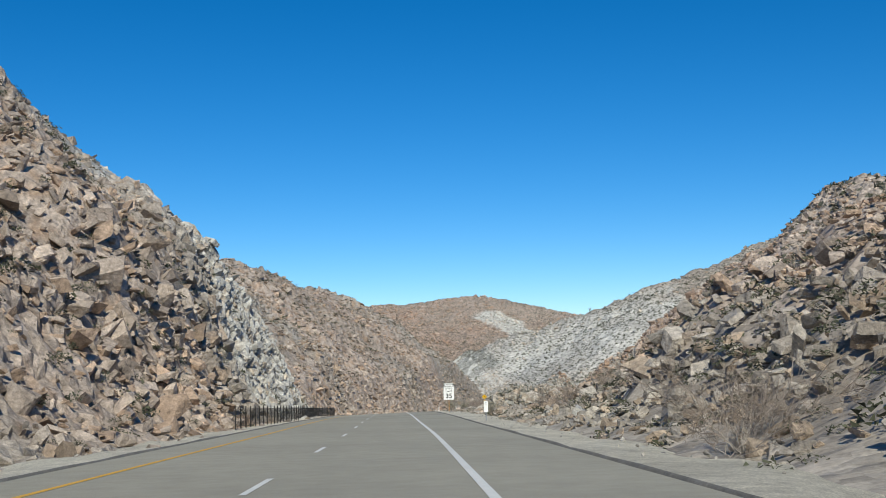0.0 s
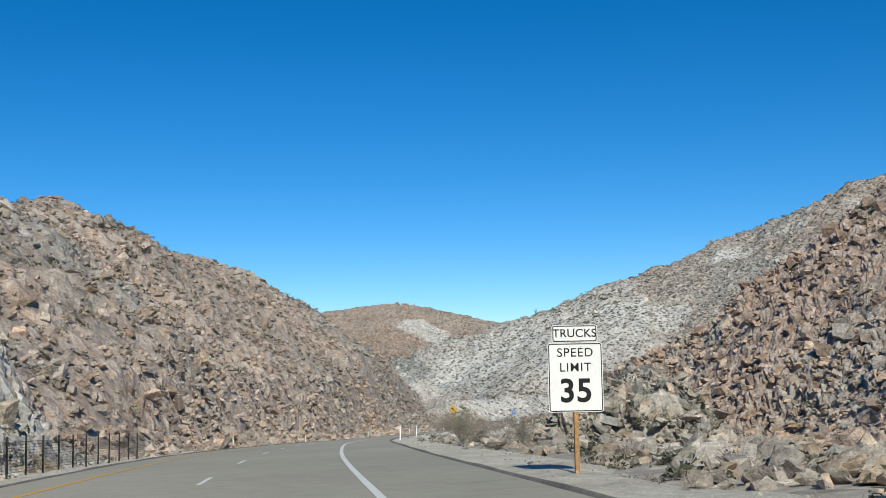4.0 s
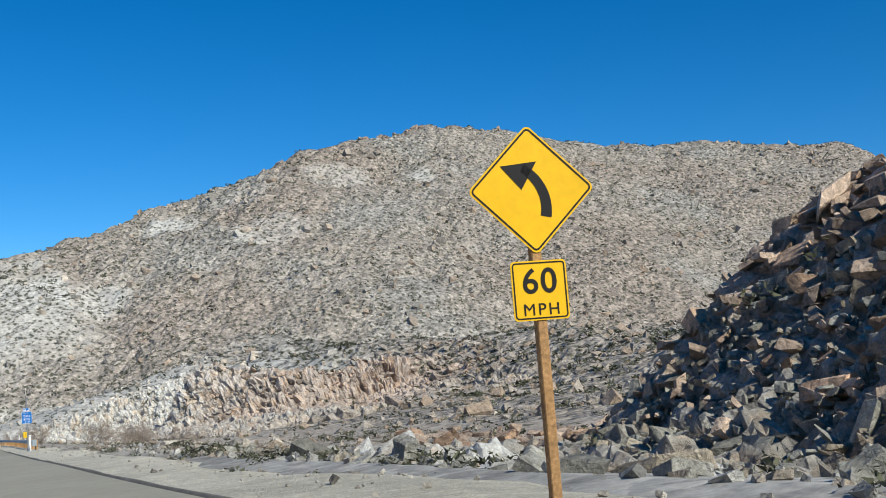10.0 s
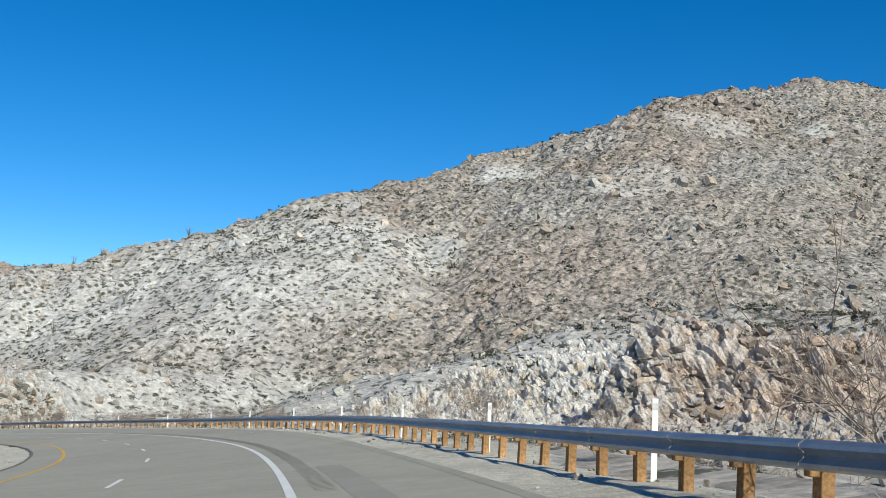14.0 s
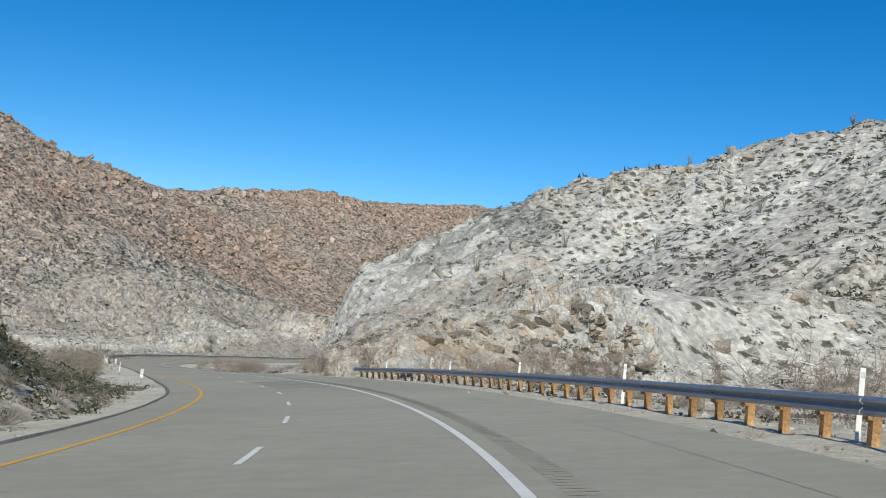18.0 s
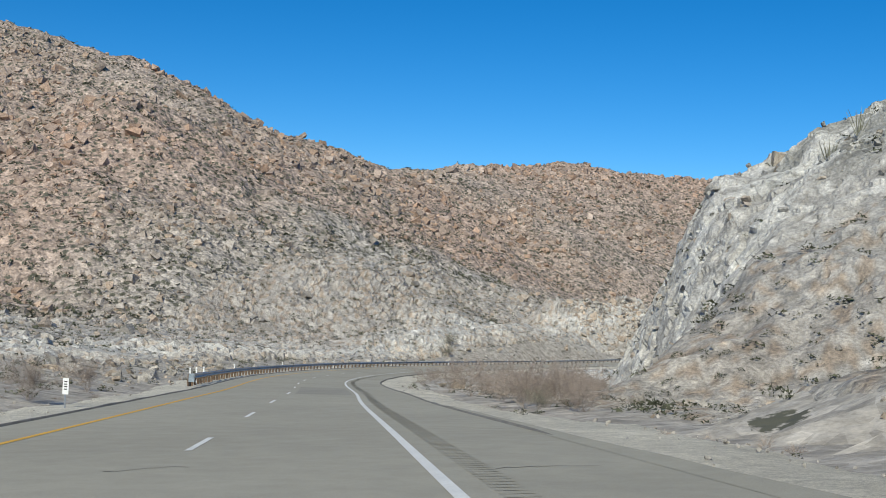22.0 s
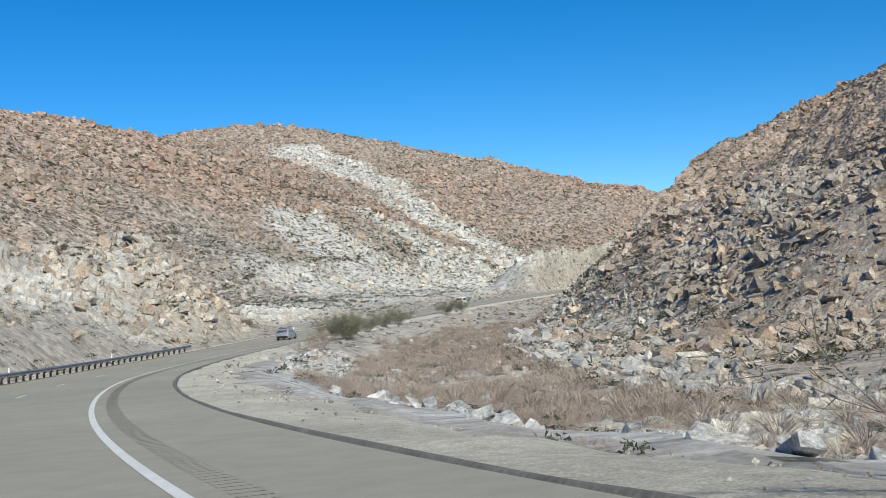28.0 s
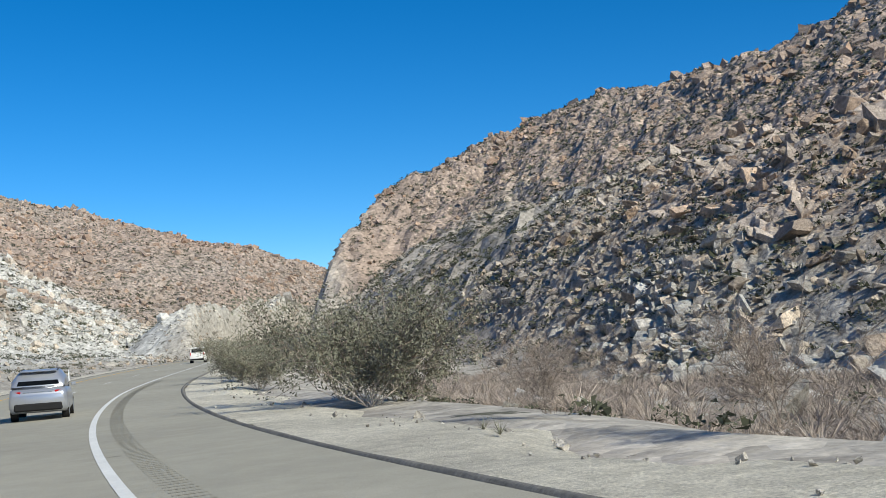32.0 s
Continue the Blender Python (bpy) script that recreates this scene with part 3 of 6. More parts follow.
# the share of the ground that low plants cover, kept in the colour's fourth number
_cover = band(np.abs(GFRAME[1] + 3.5), 30, 90) * np.where(GCOL.mean(-1) > 0.53, 0.35, 0.8) + 0.1
colour_points(_m, GCOL.reshape(-1, 3), _cover.ravel())
_m.materials.append(ROCKY_GROUND)
_bare = (GCOL.mean(-1) < 0.36) & (np.abs(GFRAME[1]) > 45)
_m.polygons.foreach_set("material_index", _bare[:-1, :-1].astype(np.int32).ravel())
tagged(new("ground", _m), "rocky desert hillsides of pale and rusty granite", "ground", kind="structure")

# the plain beyond, to the horizon
_a = np.linspace(0, 2 * np.pi, 65)[:-1]
_ring = [np.stack([-80 + r * np.cos(_a) * k, 720 + r * np.sin(_a) * k, np.full(64, z)], -1) for r, k, z in ((1, 500, -120), (1, 1100, -120), (1, 4800, -140))]
_f = [(i, (i + 1) % 64, 64 + (i + 1) % 64, 64 + i) for i in range(64)] + [(64 + i, 64 + (i + 1) % 64, 128 + (i + 1) % 64, 128 + i) for i in range(64)]
_m = mesh_of("far_ground", np.vstack(_ring), _f, GROUND)
colour_points(_m, np.tile(DUST, (192, 1)), np.full(192, 0.6))
tagged(new("far_ground", _m), "flat pale desert plain reaching the horizon", "ground", kind="structure")


def ground_at(x, y):
    """The height of the ground's own mesh."""
    u, v = (np.asarray(x, float) + 640) / CELL, (np.asarray(y, float) + 130) / CELL
    i, j = np.floor(u).astype(int).clip(0, len(_x) - 2), np.floor(v).astype(int).clip(0, len(_y) - 2)
    u, v = u - i, v - j
    return (GZ[i, j] * (1 - u) + GZ[i + 1, j] * u) * (1 - v) + (GZ[i, j + 1] * (1 - u) + GZ[i + 1, j + 1] * u) * v


# ---- the road ----
S0, S1 = -90, 1270
tagged(new("road", strip("road", ASPHALT, S0, S1, -9.0, 3.0, 0.0, 2.0, 8)), "weathered grey asphalt highway, two lanes wide", "road", kind="structure")


def verge_height(s, d):
    u = (np.abs(d + 3.0) - 6.0) / 5.0
    edge = 0.45 + 0.4 * band(s, 385, 420) * (1 - band(s, 570, 590)) + 0.2 * grain(s, 0 * s, 6.0, 51) + 0.15 * grain(s, 0 * s, 2.0, 52)
    return -0.03 - 0.05 * u - 1.3 * (u - edge).clip(0) ** 1.2


def verge(side):
    def shape(s, d):
        return verge_height(s, d)
    a, b = ((3.2, 8.2), (-9.2, -14.2))[side]
    return strip("verge", SAND, S0, S1, a, b, 0, 1.5, 6, shape, 0.06)


for _k in (0, 1):
    _ob = tagged(new("verge", verge(_k)), "sandy gravel verge beside the road", "verge", kind="structure")
    if _k:
        _ob.data.flip_normals()


def widening(s):
    """Extra metres of asphalt shoulder where the guardrail stands."""
    return 1.25 * band(s, 395, 450) * (1 - 0.8 * band(s, 560, 610))


_s, _u = np.meshgrid(np.arange(380, 640, 2.0), np.linspace(0, 1, 4), indexing="ij")
_p = on_road(_s, 2.98 + _u * (0.2 + widening(_s)) + 0.06 * _u * grain(_s, 0 * _s, 2.5, 53), 0.004 + 0.03 * _u)
_i = np.arange((len(_s) - 1) * 4).reshape(-1, 4)[:, :-1].ravel()
tagged(new("shoulder", mesh_of("shoulder", _p.reshape(-1, 3), np.stack([_i, _i + 1, _i + 5, _i + 4], -1), ASPHALT, True)), "wide grey asphalt shoulder in front of the guardrail", "shoulder", kind="structure")


def berm_shape(lo, hi):
    return lambda s, d: -0.12 * (lo > 0) * band(s, 366, 372) * (1 - band(s, 612, 620)) + 0.075 * np.sin(np.pi * ((d - lo) / (hi - lo)).clip(0, 1)) ** 0.7 + 0.02 * grain(s, d * 0, 3.0, 50) - 0.02


for _lo, _hi in ((2.99, 3.17), (-9.17, -8.99)):
    tagged(new("berm", strip("berm", BERM, S0, S1, _lo, _hi, 0, 1.5, 4, berm_shape(_lo, _hi))), "low rolled asphalt berm along the shoulder", "kerb", kind="structure")

tagged(new("edge_line", strip("edge_line", WHITE_LINE, S0, S1, -0.08, 0.08, 0.006, 2.0)), "solid white painted edge line", "road marking", kind="structure")
tagged(new("median_line", strip("median_line", YELLOW_LINE, S0, S1, -7.43, -7.27, 0.006, 2.0)), "solid yellow painted edge line", "road marking", kind="structure")
DASHES = []
_marks = (-68.0, 17.5, 45.9, 74.6, 158.6, 396.4, 472.5, 486.9, 498.6, 522.5, 562.6, 588.5, 613.5, 640.3, 668.6, 694.8, 706.4, 718.4, 745.2, 758.6, 1080.0)
for _a, _b in zip(_marks, _marks[1:]):
    DASHES += list(np.linspace(_a, _b, max(1, round((_b - _a) / 14.3)) + 1)[:-1])
for _s in DASHES:
    tagged(new("lane_dash", strip("lane_dash", WHITE_LINE, _s, _s + 3.66, -3.72, -3.60, 0.006, 1.8)), "white painted lane dash", "road marking", "lane dashes", "structure")


# ---- fractured rock: faceted skins over the steep ground ----
def hashed(i, j, k, seed):
    """A number from 0 to 1 for each whole-numbered cell."""
    h = (i * 374761393 + j * 668265263 + k * 2147483647 + seed * 974711) & 0xFFFFFFFF
    h = ((h ^ (h >> 13)) * 1274126177) & 0xFFFFFFFF
    h = ((h ^ (h >> 15)) * 2246822519) & 0xFFFFFFFF
    return ((h ^ (h >> 16)) & 0xFFFF) / 65535.0


def facets(p, size, seed, sharp, round_, joints=0.4):
    """Heights of broken blocks about so large, and a tone for each block."""
    q = p / size
    base = np.floor(q).astype(np.int64)
    best, second = np.full(len(q), 9e9), np.full(len(q), 9e9)
    height, tone = np.zeros(len(q)), np.zeros(len(q))
    for a in (-1, 0, 1):
        for b in (-1, 0, 1):
            for c in (-1, 0, 1):
                i, j, k = base[:, 0] + a, base[:, 1] + b, base[:, 2] + c
                r = [hashed(i, j, k, seed + n) for n in range(7)]
                off = q - np.stack([i + r[0], j + r[1], k + r[2]], -1)
                far = (off * off).sum(-1)
                near = far < best
                second = np.where(near, best, np.minimum(second, far))
                best = np.where(near, far, best)
                tilt = off[:, 0] * (r[3] - 0.5) + off[:, 1] * (r[4] - 0.5) + off[:, 2] * (r[5] - 0.5)
                height = np.where(near, (r[6] - 0.5) * 0.9 + tilt * sharp - round_ * far, height)
                tone = np.where(near, r[6], tone)
    joint = np.exp(-((np.sqrt(second) - np.sqrt(best)) / 0.13) ** 2)
    return (height - joints * joint) * size, tone


_sink = np.zeros(GZ.shape)


def crag(label, s0, s1, d0, d1, step, blocks, depth, seed, lift=0.15, tint=None, sharp=0.9, round_=0.75, veins=False):
    """A sheet of jointed rock laid over the ground between two stations and two distances from the road."""
    ns, nd = int((s1 - s0) / step) + 1, int(abs(d1 - d0) / step * 1.35) + 1
    s, fine = np.linspace(s0, s1, ns), np.linspace(d0, d1, 160)
    S, D = np.meshgrid(s, fine, indexing="ij")
    P = on_road(S, D)
    P[..., 2] = ground_at(P[..., 0], P[..., 1])
    run = np.concatenate([np.zeros((ns, 1)), np.cumsum(np.linalg.norm(np.diff(P, axis=1), axis=-1), 1)], 1)
    Q = np.empty((ns, nd, 3))
    for r in range(ns):
        even = np.linspace(0, run[r, -1], nd)
        for c in range(3):
            Q[r, :, c] = np.interp(even, run[r], P[r, :, c])
    soft = Q.copy()
    for _ in range(6):
        soft[1:-1, 1:-1] = 0.25 * (soft[:-2, 1:-1] + soft[2:, 1:-1] + soft[1:-1, :-2] + soft[1:-1, 2:])
    out = np.cross(np.gradient(soft, axis=0), np.gradient(soft, axis=1))
    out /= np.linalg.norm(out, axis=-1)[..., None] + 1e-9
    out *= np.sign(out[..., 2:].mean() + 1e-9)
    flat = Q.reshape(-1, 3) + 0.3 * np.stack([grain(Q[..., 0], Q[..., 2], 1.5, seed), grain(Q[..., 1], Q[..., 2], 1.5, seed + 1), grain(Q[..., 0], Q[..., 1], 1.5, seed + 2)], -1).reshape(-1, 3)
    big, tone = facets(flat, blocks, seed, sharp, round_, 0.15 if veins else 0.4)
    small, tone2 = facets(flat, blocks * 0.45, seed + 50, sharp, round_)
    rise = (big + (0.35 if veins else 0.85) * small + 0.6 * facets(flat, blocks * 2.3, seed + 90, sharp, round_)[0] * 0.2).reshape(ns, nd) * depth
    u, v = np.arange(ns)[:, None], np.arange(nd)[None]
    edge = np.minimum(np.minimum(u, ns - 1 - u) * step / 1.5, np.minimum(v, nd - 1 - v) * step / 1.0).clip(0, 1)
    rise -= np.percentile(rise, 50)
    rise *= (0.72 + 0.75 * grain(Q[..., 0], Q[..., 1], 13, seed + 9) + 0.3 * grain(Q[..., 0], Q[..., 2], 5, seed + 8)).clip(0.2, 1.25) if not veins else 1.0
    inside = (GFRAME[0] > s0 + 5) & (GFRAME[0] < s1 - 5) & (np.abs(GFRAME[1]) > min(abs(d0), abs(d1)) + 2) & (np.abs(GFRAME[1]) < max(abs(d0), abs(d1)) - 4) & (GFRAME[1] * d0 > 0)
    _sink[inside] = 1.1 * depth * blocks
    V = Q + out * ((rise + lift) * edge - 0.5 * (1 - edge))[..., None]
    x, y = Q[..., 0].ravel(), Q[..., 1].ravel()
    c = geology(x, y) if tint is None else np.tile(tint, (len(x), 1))
    c = c * (0.66 + 0.40 * tone + 0.28 * tone2)[:, None]
    warm = ((tone2 < 0.25) & (not veins))[:, None]
    c = np.where(warm, c * (1.05, 0.93, 0.82), c)
    if veins:
        z, along = Q[..., 2].ravel(), np.repeat(s, nd)
        w = 0.8 * grain(along, z, 4, seed + 5) + 0.4 * grain(along, z, 1.3, seed + 6)
        chalky = band(np.sin(0.42 * along - 0.34 * z + 1.6 * w), 0.45, 0.8) + 0.8 * band(np.sin(0.9 * along + 0.5 * z + 2.2 * w + 1), 0.9, 0.98)
        c = c + (CHALK * 1.05 - c) * (0.8 * chalky.clip(0, 1))[:, None]
    i = np.arange((ns - 1) * nd).reshape(ns - 1, nd)[:, :-1].ravel()
    f = np.stack([i, i + nd, i + nd + 1, i + 1] if d1 > d0 else [i, i + 1, i + nd + 1, i + nd], -1)
    m = mesh_of("rock_face", V.reshape(-1, 3), f, ROCK)
    colour_points(m, c)
    return tagged(new("rock_face", m), label, "rock face", kind="structure")


crag("tan boulder-strewn granite hillside beside the highway", -15, 98, -11.0, -66, 0.55, 0.9, 0.35, 101, -0.08, round_=0.6)
crag("white fractured granite road cut", 90, 178, -11.8, -44, 0.38, 1.5, 0.6, 111, 0.2, None, 1.2, 0.25)
crag("stony brown hillside beside the highway", 170, 430, -15, -72, 0.85, 1.3, 0.3, 121, -0.1)
crag("brown stony hillside foot beside the shoulder", -12, 122, 6.8, 34, 0.42, 0.5, 0.4, 137, -0.25, None, 1.2, 0.3)
crag("brown jointed granite hillside", -5, 205, 31, 84, 0.7, 1.1, 0.35, 131, -0.05)
crag("grey fractured granite road cut with dark joints", 135, 318, 9.0, 60, 0.36, 1.3, 0.7, 141, -0.1, None, 1.3, 0.2)
crag("reddish-brown jointed granite outcrop", 425, 520, 38, 92, 0.45, 1.9, 0.8, 151, 0.3, None, 1.1, 0.4)
crag("olive-grey slabby rock spur behind the guardrail", 556, 612, 8.5, 40, 0.3, 2.2, 0.6, 191, 0.2, None, 1.3, 0.0)
crag("pale crumbling hillside above the shoulder", 598, 692, 9.5, 70, 0.7, 1.8, 0.2, 201, 0.1)
crag("grey fractured roadside cliff with chalky veins", 688, 806, 13, 66, 0.36, 2.4, 0.28, 161, 0.1, None, 1.1, 0.05, True)
crag("boulder-strewn tan and grey hillside above the wash", 835, 1010, 28, 95, 0.6, 1.0, 0.35, 171, 0.0, None, 0.9, 0.6)
crag("white and tan rocky slope behind the guardrail", 690, 1010, -20, -72, 0.75, 1.8, 0.5, 181, 0.2)

# lower the bare ground under the rock
_slope = np.hypot(*np.gradient(GZ, CELL)).clip(0, 2.5)
_m = bpy.data.objects["ground"].data
_m.vertices.foreach_set("co", np.stack([GX, GY, GZ - _sink * np.sqrt(1 + _slope**2)], -1).astype(np.float32).ravel())
_m.update()


# ---- stones and scrub ----
rng = np.random.default_rng(7)


def turns(n, tilt=0.6):
    """Random turns: any heading, some tilt."""
    a = rng.uniform(0, 2 * np.pi, n)
    b, c = rng.normal(0, tilt, n), rng.normal(0, tilt, n)
    ca, sa, cb, sb, cc, sc = np.cos(a), np.sin(a), np.cos(b), np.sin(b), np.cos(c), np.sin(c)
    z, o = np.zeros(n), np.ones(n)
    ra = np.stack([ca, -sa, z, sa, ca, z, z, z, o], -1).reshape(-1, 3, 3)
    rb = np.stack([o, z, z, z, cb, -sb, z, sb, cb], -1).reshape(-1, 3, 3)
    rc = np.stack([cc, z, sc, z, o, z, -sc, z, cc], -1).reshape(-1, 3, 3)
    return ra @ rb @ rc


def strew(name, shapes, places, sizes, squash, mat, colours=None, tilt=0.6):
    """One mesh of many copies of the shapes, set down at the places."""
    vs, fs, cs, base = [], [], [], 0
    which = rng.integers(0, len(shapes), len(places))
    for k, (v, f) in enumerate(shapes):
        pick = np.where(which == k)[0]
        if not len(pick):
            continue
        scale = sizes[pick, None] * np.stack([rng.uniform(0.75, 1.3, len(pick)), rng.uniform(0.75, 1.3, len(pick)), rng.uniform(*squash, len(pick))], -1)
        w = (turns(len(pick), tilt)[:, None] @ (v[None] * scale[:, None])[..., None])[..., 0] + places[pick, None]
        vs.append(w.reshape(-1, 3))
        fs.append((f[None] + base + (np.arange(len(pick)) * len(v))[:, None, None]).reshape(-1, 3))
        base += len(pick) * len(v)
        if colours is not None:
            cs.append(np.repeat(colours[pick], len(v), 0))
    m = mesh_of(name, np.vstack(vs), np.vstack(fs), mat)
    if colours is not None:
        colour_points(m, np.vstack(cs))
    return m


# ---- where stones and scrub may lie: by cells of the ground ----
LOOKOUTS = on_road(np.arange(0, 900, 45), -1.5, 1.6)


def open_to_road(x, y):
    """Whether a place can be seen from somewhere along the road."""
    z = ground_at(x, y) + 2.0
    seen = np.zeros(len(x), bool)
    for e in LOOKOUTS:
        k = np.where(~seen)[0]
        far = np.hypot(x[k] - e[0], y[k] - e[1])
        k = k[far < 950]
        clear = np.ones(len(k), bool)
        for u in (0.04, 0.08, 0.13, 0.2, 0.28, 0.36, 0.44, 0.52, 0.6, 0.68, 0.76, 0.83, 0.89, 0.94, 0.975):
            px, py = e[0] + u * (x[k] - e[0]), e[1] + u * (y[k] - e[1])
            clear &= ground_at(px, py) - 1.2 < e[2] + u * (z[k] - e[2])
        seen[k[clear]] = True
    return seen


def seen_cells():
    step = 3
    sx, sy = GX[::step, ::step], GY[::step, ::step]
    hit = open_to_road(sx.ravel(), sy.ravel()).reshape(sx.shape)
    wide = hit.copy()
    for i in (-1, 0, 1):
        for j in (-1, 0, 1):
            wide |= np.roll(np.roll(hit, i, 0), j, 1)
    return np.repeat(np.repeat(wide, step, 0), step, 1)[: GX.shape[0], : GX.shape[1]]


SEEN = seen_cells()
GS, GD = GFRAME[0], GFRAME[1]
GOUT = np.abs(GD + 3.5)
_smooth = land(GX, GY, rough=0.0, frame=GFRAME)
GSLOPE = np.hypot(*np.gradient(_smooth, CELL)).clip(0, 2.5)
LUMPS = grain(GX, GY, 24, 61) + 0.7 * grain(GX, GY, 9, 62)
PATCHES = grain(GX, GY, 38, 71) + 0.6 * grain(GX, GY, 11, 72)


def settle(rate):
    """Random places at so many per square metre of slope, as cell numbers and x, y."""
    lam = np.where(SEEN, rate, 0.0) * CELL * CELL * np.sqrt(1 + GSLOPE**2)
    lam[-1], lam[:, -1] = 0, 0
    count = rng.poisson(lam.clip(0, 60))
    i, j = np.nonzero(count)
    n = count[i, j]
    i, j = np.repeat(i, n), np.repeat(j, n)
    return i, j, GX[i, j] + CELL * rng.random(len(i)), GY[i, j] + CELL * rng.random(len(i))


def rubble(name, label, rate, small, big, shapes, power=2.2, near=0.18, tone=(0.78, 1.22), colour=None, tilt=0.6, sink=(-0.2, 0.3)):
    i, j, x, y = settle(rate)
    size = small * (1 - rng.random(len(x)) * (1 - (small / big) ** power)) ** (-1 / power)
    size = np.minimum(size, near + 0.16 * (GOUT[i, j] - 8.5).clip(0))
    z = ground_at(x, y) + size * rng.uniform(*sink, len(x))
    c = (GCOL[i, j] if colour is None else np.tile(colour, (len(x), 1))) * rng.uniform(*tone, (len(x), 1))
    warm = (rng.random(len(x)) < 0.3)[:, None]
    c = np.where(warm, c * (1.04, 0.93, 0.83), c)
    m = strew(name, shapes, np.stack([x, y, z], -1), size, (0.6, 1.0), ROCK, c, tilt)
    return tagged(new(name, m), label, "rocks", kind="stuff")


def chips(count):
    """Small angular stones: skewed blocks of eight corners."""
    v = np.array([(x, y, z) for x in (-1, 1) for y in (-1, 1) for z in (-1, 1)], float) * 0.62
    f = np.array([(0, 1, 3), (0, 3, 2), (4, 6, 7), (4, 7, 5), (0, 4, 5), (0, 5, 1), (2, 3, 7), (2, 7, 6), (0, 2, 6), (0, 6, 4), (1, 5, 7), (1, 7, 3)])
    return [(v + rng.uniform(-0.36, 0.36, v.shape), f) for _ in range(count)]


def block_shapes(count, proportions, wear=0.3, keep=0.5):
    """Joint-bounded granite blocks: skewed boxes with worn corners, as convex hulls."""
    out = []
    for _ in range(count):
        half = np.array(proportions) * rng.uniform(0.75, 1.25, 3)
        half /= half.max()
        skew = np.eye(3) + rng.normal(0, 0.2, (3, 3))
        bm = bmesh.new()
        for c in itertools.product((-1, 1), repeat=3):
            c = np.array(c) * rng.uniform(0.78, 1.0, 3)
            for axis in range(3):
                if rng.random() < keep:
                    q = c.copy()
                    q[axis] *= 1 - rng.uniform(0.25, 1.0) * wear * 1.6
                    bm.verts.new(skew @ (q * half))
        made = bmesh.ops.convex_hull(bm, input=bm.verts[:], use_existing_faces=False)
        bmesh.ops.delete(bm, geom=[g for g in {*made["geom_interior"], *made["geom_unused"]} if isinstance(g, bmesh.types.BMVert)], context="VERTS")
        bm.verts.index_update()
        v = np.array([p.co[:] for p in bm.verts])
        f = np.array([[p.index for p in t.verts] for t in bm.faces])
        bm.free()
        out.append((v, f))
    return out


CHIPS = chips(24)
BLOCKS, SLABS, PILLARS = block_shapes(18, (1, 0.8, 0.7)), block_shapes(14, (1, 0.75, 0.42), 0.25), block_shapes(14, (0.6, 0.5, 1.0), 0.2)
FINE, COARSE = block_shapes(18, (1, 0.85, 0.75), 0.4, 0.9), block_shapes(18, (1, 0.8, 0.65), 0.3)
ZONE_NEAR, ZONE_MID, ZONE_FAR = (GOUT > 11.5) & (GOUT < 48), (GOUT >= 48) & (GOUT < 130), GOUT >= 130
BEYOND = (GY > 1150) & (GOUT > 25)
LEFT, RIGHTSIDE = GD < 0, GD > 0
WASH = RIGHTSIDE & (GS > 728) & (GS < 945) & (GD < 30)
FLAT = LEFT & (GS > 440) & (GS < 660) & (GD > -32)
TERRACE = RIGHTSIDE & (GS > 330) & (GS < 570) & (GD < 60)
PALE_HILL = RIGHTSIDE & (GS > 540) & (GS < 690)
quiet = np.where(WASH, 0.06, np.where(FLAT, 0.1, np.where(PALE_HILL, 0.22, np.where(TERRACE, 0.85, 1.0))))
pile = (0.55 + 0.75 * LUMPS).clip(0.06, 1.4)
hilly = (0.55 + 0.9 * GSLOPE).clip(0.5, 1.3)
cut = (RIGHTSIDE & (GS > 225) & (GS < 335) & (GD > 17) & (GD < 50)) | (RIGHTSIDE & (GS > 690) & (GS < 800) & (GD > 12) & (GD < 60) & (GSLOPE > 0.5))
start = (GS < 440) & LEFT | (GS < 330) & RIGHTSIDE

STEEP = band(GSLOPE, 0.25, 0.8)
HEAPS = (0.5 + 0.9 * grain(GX, GY, 17, 63) + 0.45 * grain(GX, GY, 6, 64)).clip(0.03, 1.5)
ROCKS_LEFT = LEFT & (GS < 100) & (GOUT > 8.5) & (GOUT < 75)
ROCKS_RIGHT = RIGHTSIDE & (GS < 215) & (GOUT > 8.6) & (GOUT < 100)
ROCKS_ABOVE_CUT = RIGHTSIDE & (GS > 130) & (GS < 335) & (GD > 22) & (GD < 80)
CUT_FACE = RIGHTSIDE & (GS > 142) & (GS < 305) & (GD > 6.0) & (GD < 27)
WHITE_CUT = LEFT & (GS > 92) & (GS < 174) & (GD > -36) & (GOUT > 8.5)
ROCKS_LONG = LEFT & (GS > 165) & (GS < 440) & (GOUT > 10.5) & (GOUT < 85)
ROCKS_LAST = RIGHTSIDE & (GS > 835) & (GS < 1015) & (GD > 29) & (GD < 100)

rubble("small_stones", "loose granite stones and gravel beside the highway", ZONE_NEAR * quiet * hilly * (0.75 + 0.5 * LUMPS).clip(0.15, 2) * np.where((GSLOPE < 0.35) & (GOUT < 24), 1.2, 0.25), 0.06, 0.26, CHIPS, 2.0)
rubble("left_boulders", "tan and brown granite boulders heaped on the first hillside", ROCKS_LEFT * (0.15 + HEAPS) * 0.9, 0.2, 0.95, BLOCKS, 1.7, 0.25, (0.7, 1.4), None, 0.5, (-0.05, 0.5))
rubble("left_slabs", "broken granite slabs between the boulders of the first hillside", ROCKS_LEFT * 0.8, 0.12, 0.4, SLABS, 2.0, 0.2, (0.7, 1.4), None, 0.5, (0.0, 0.6))
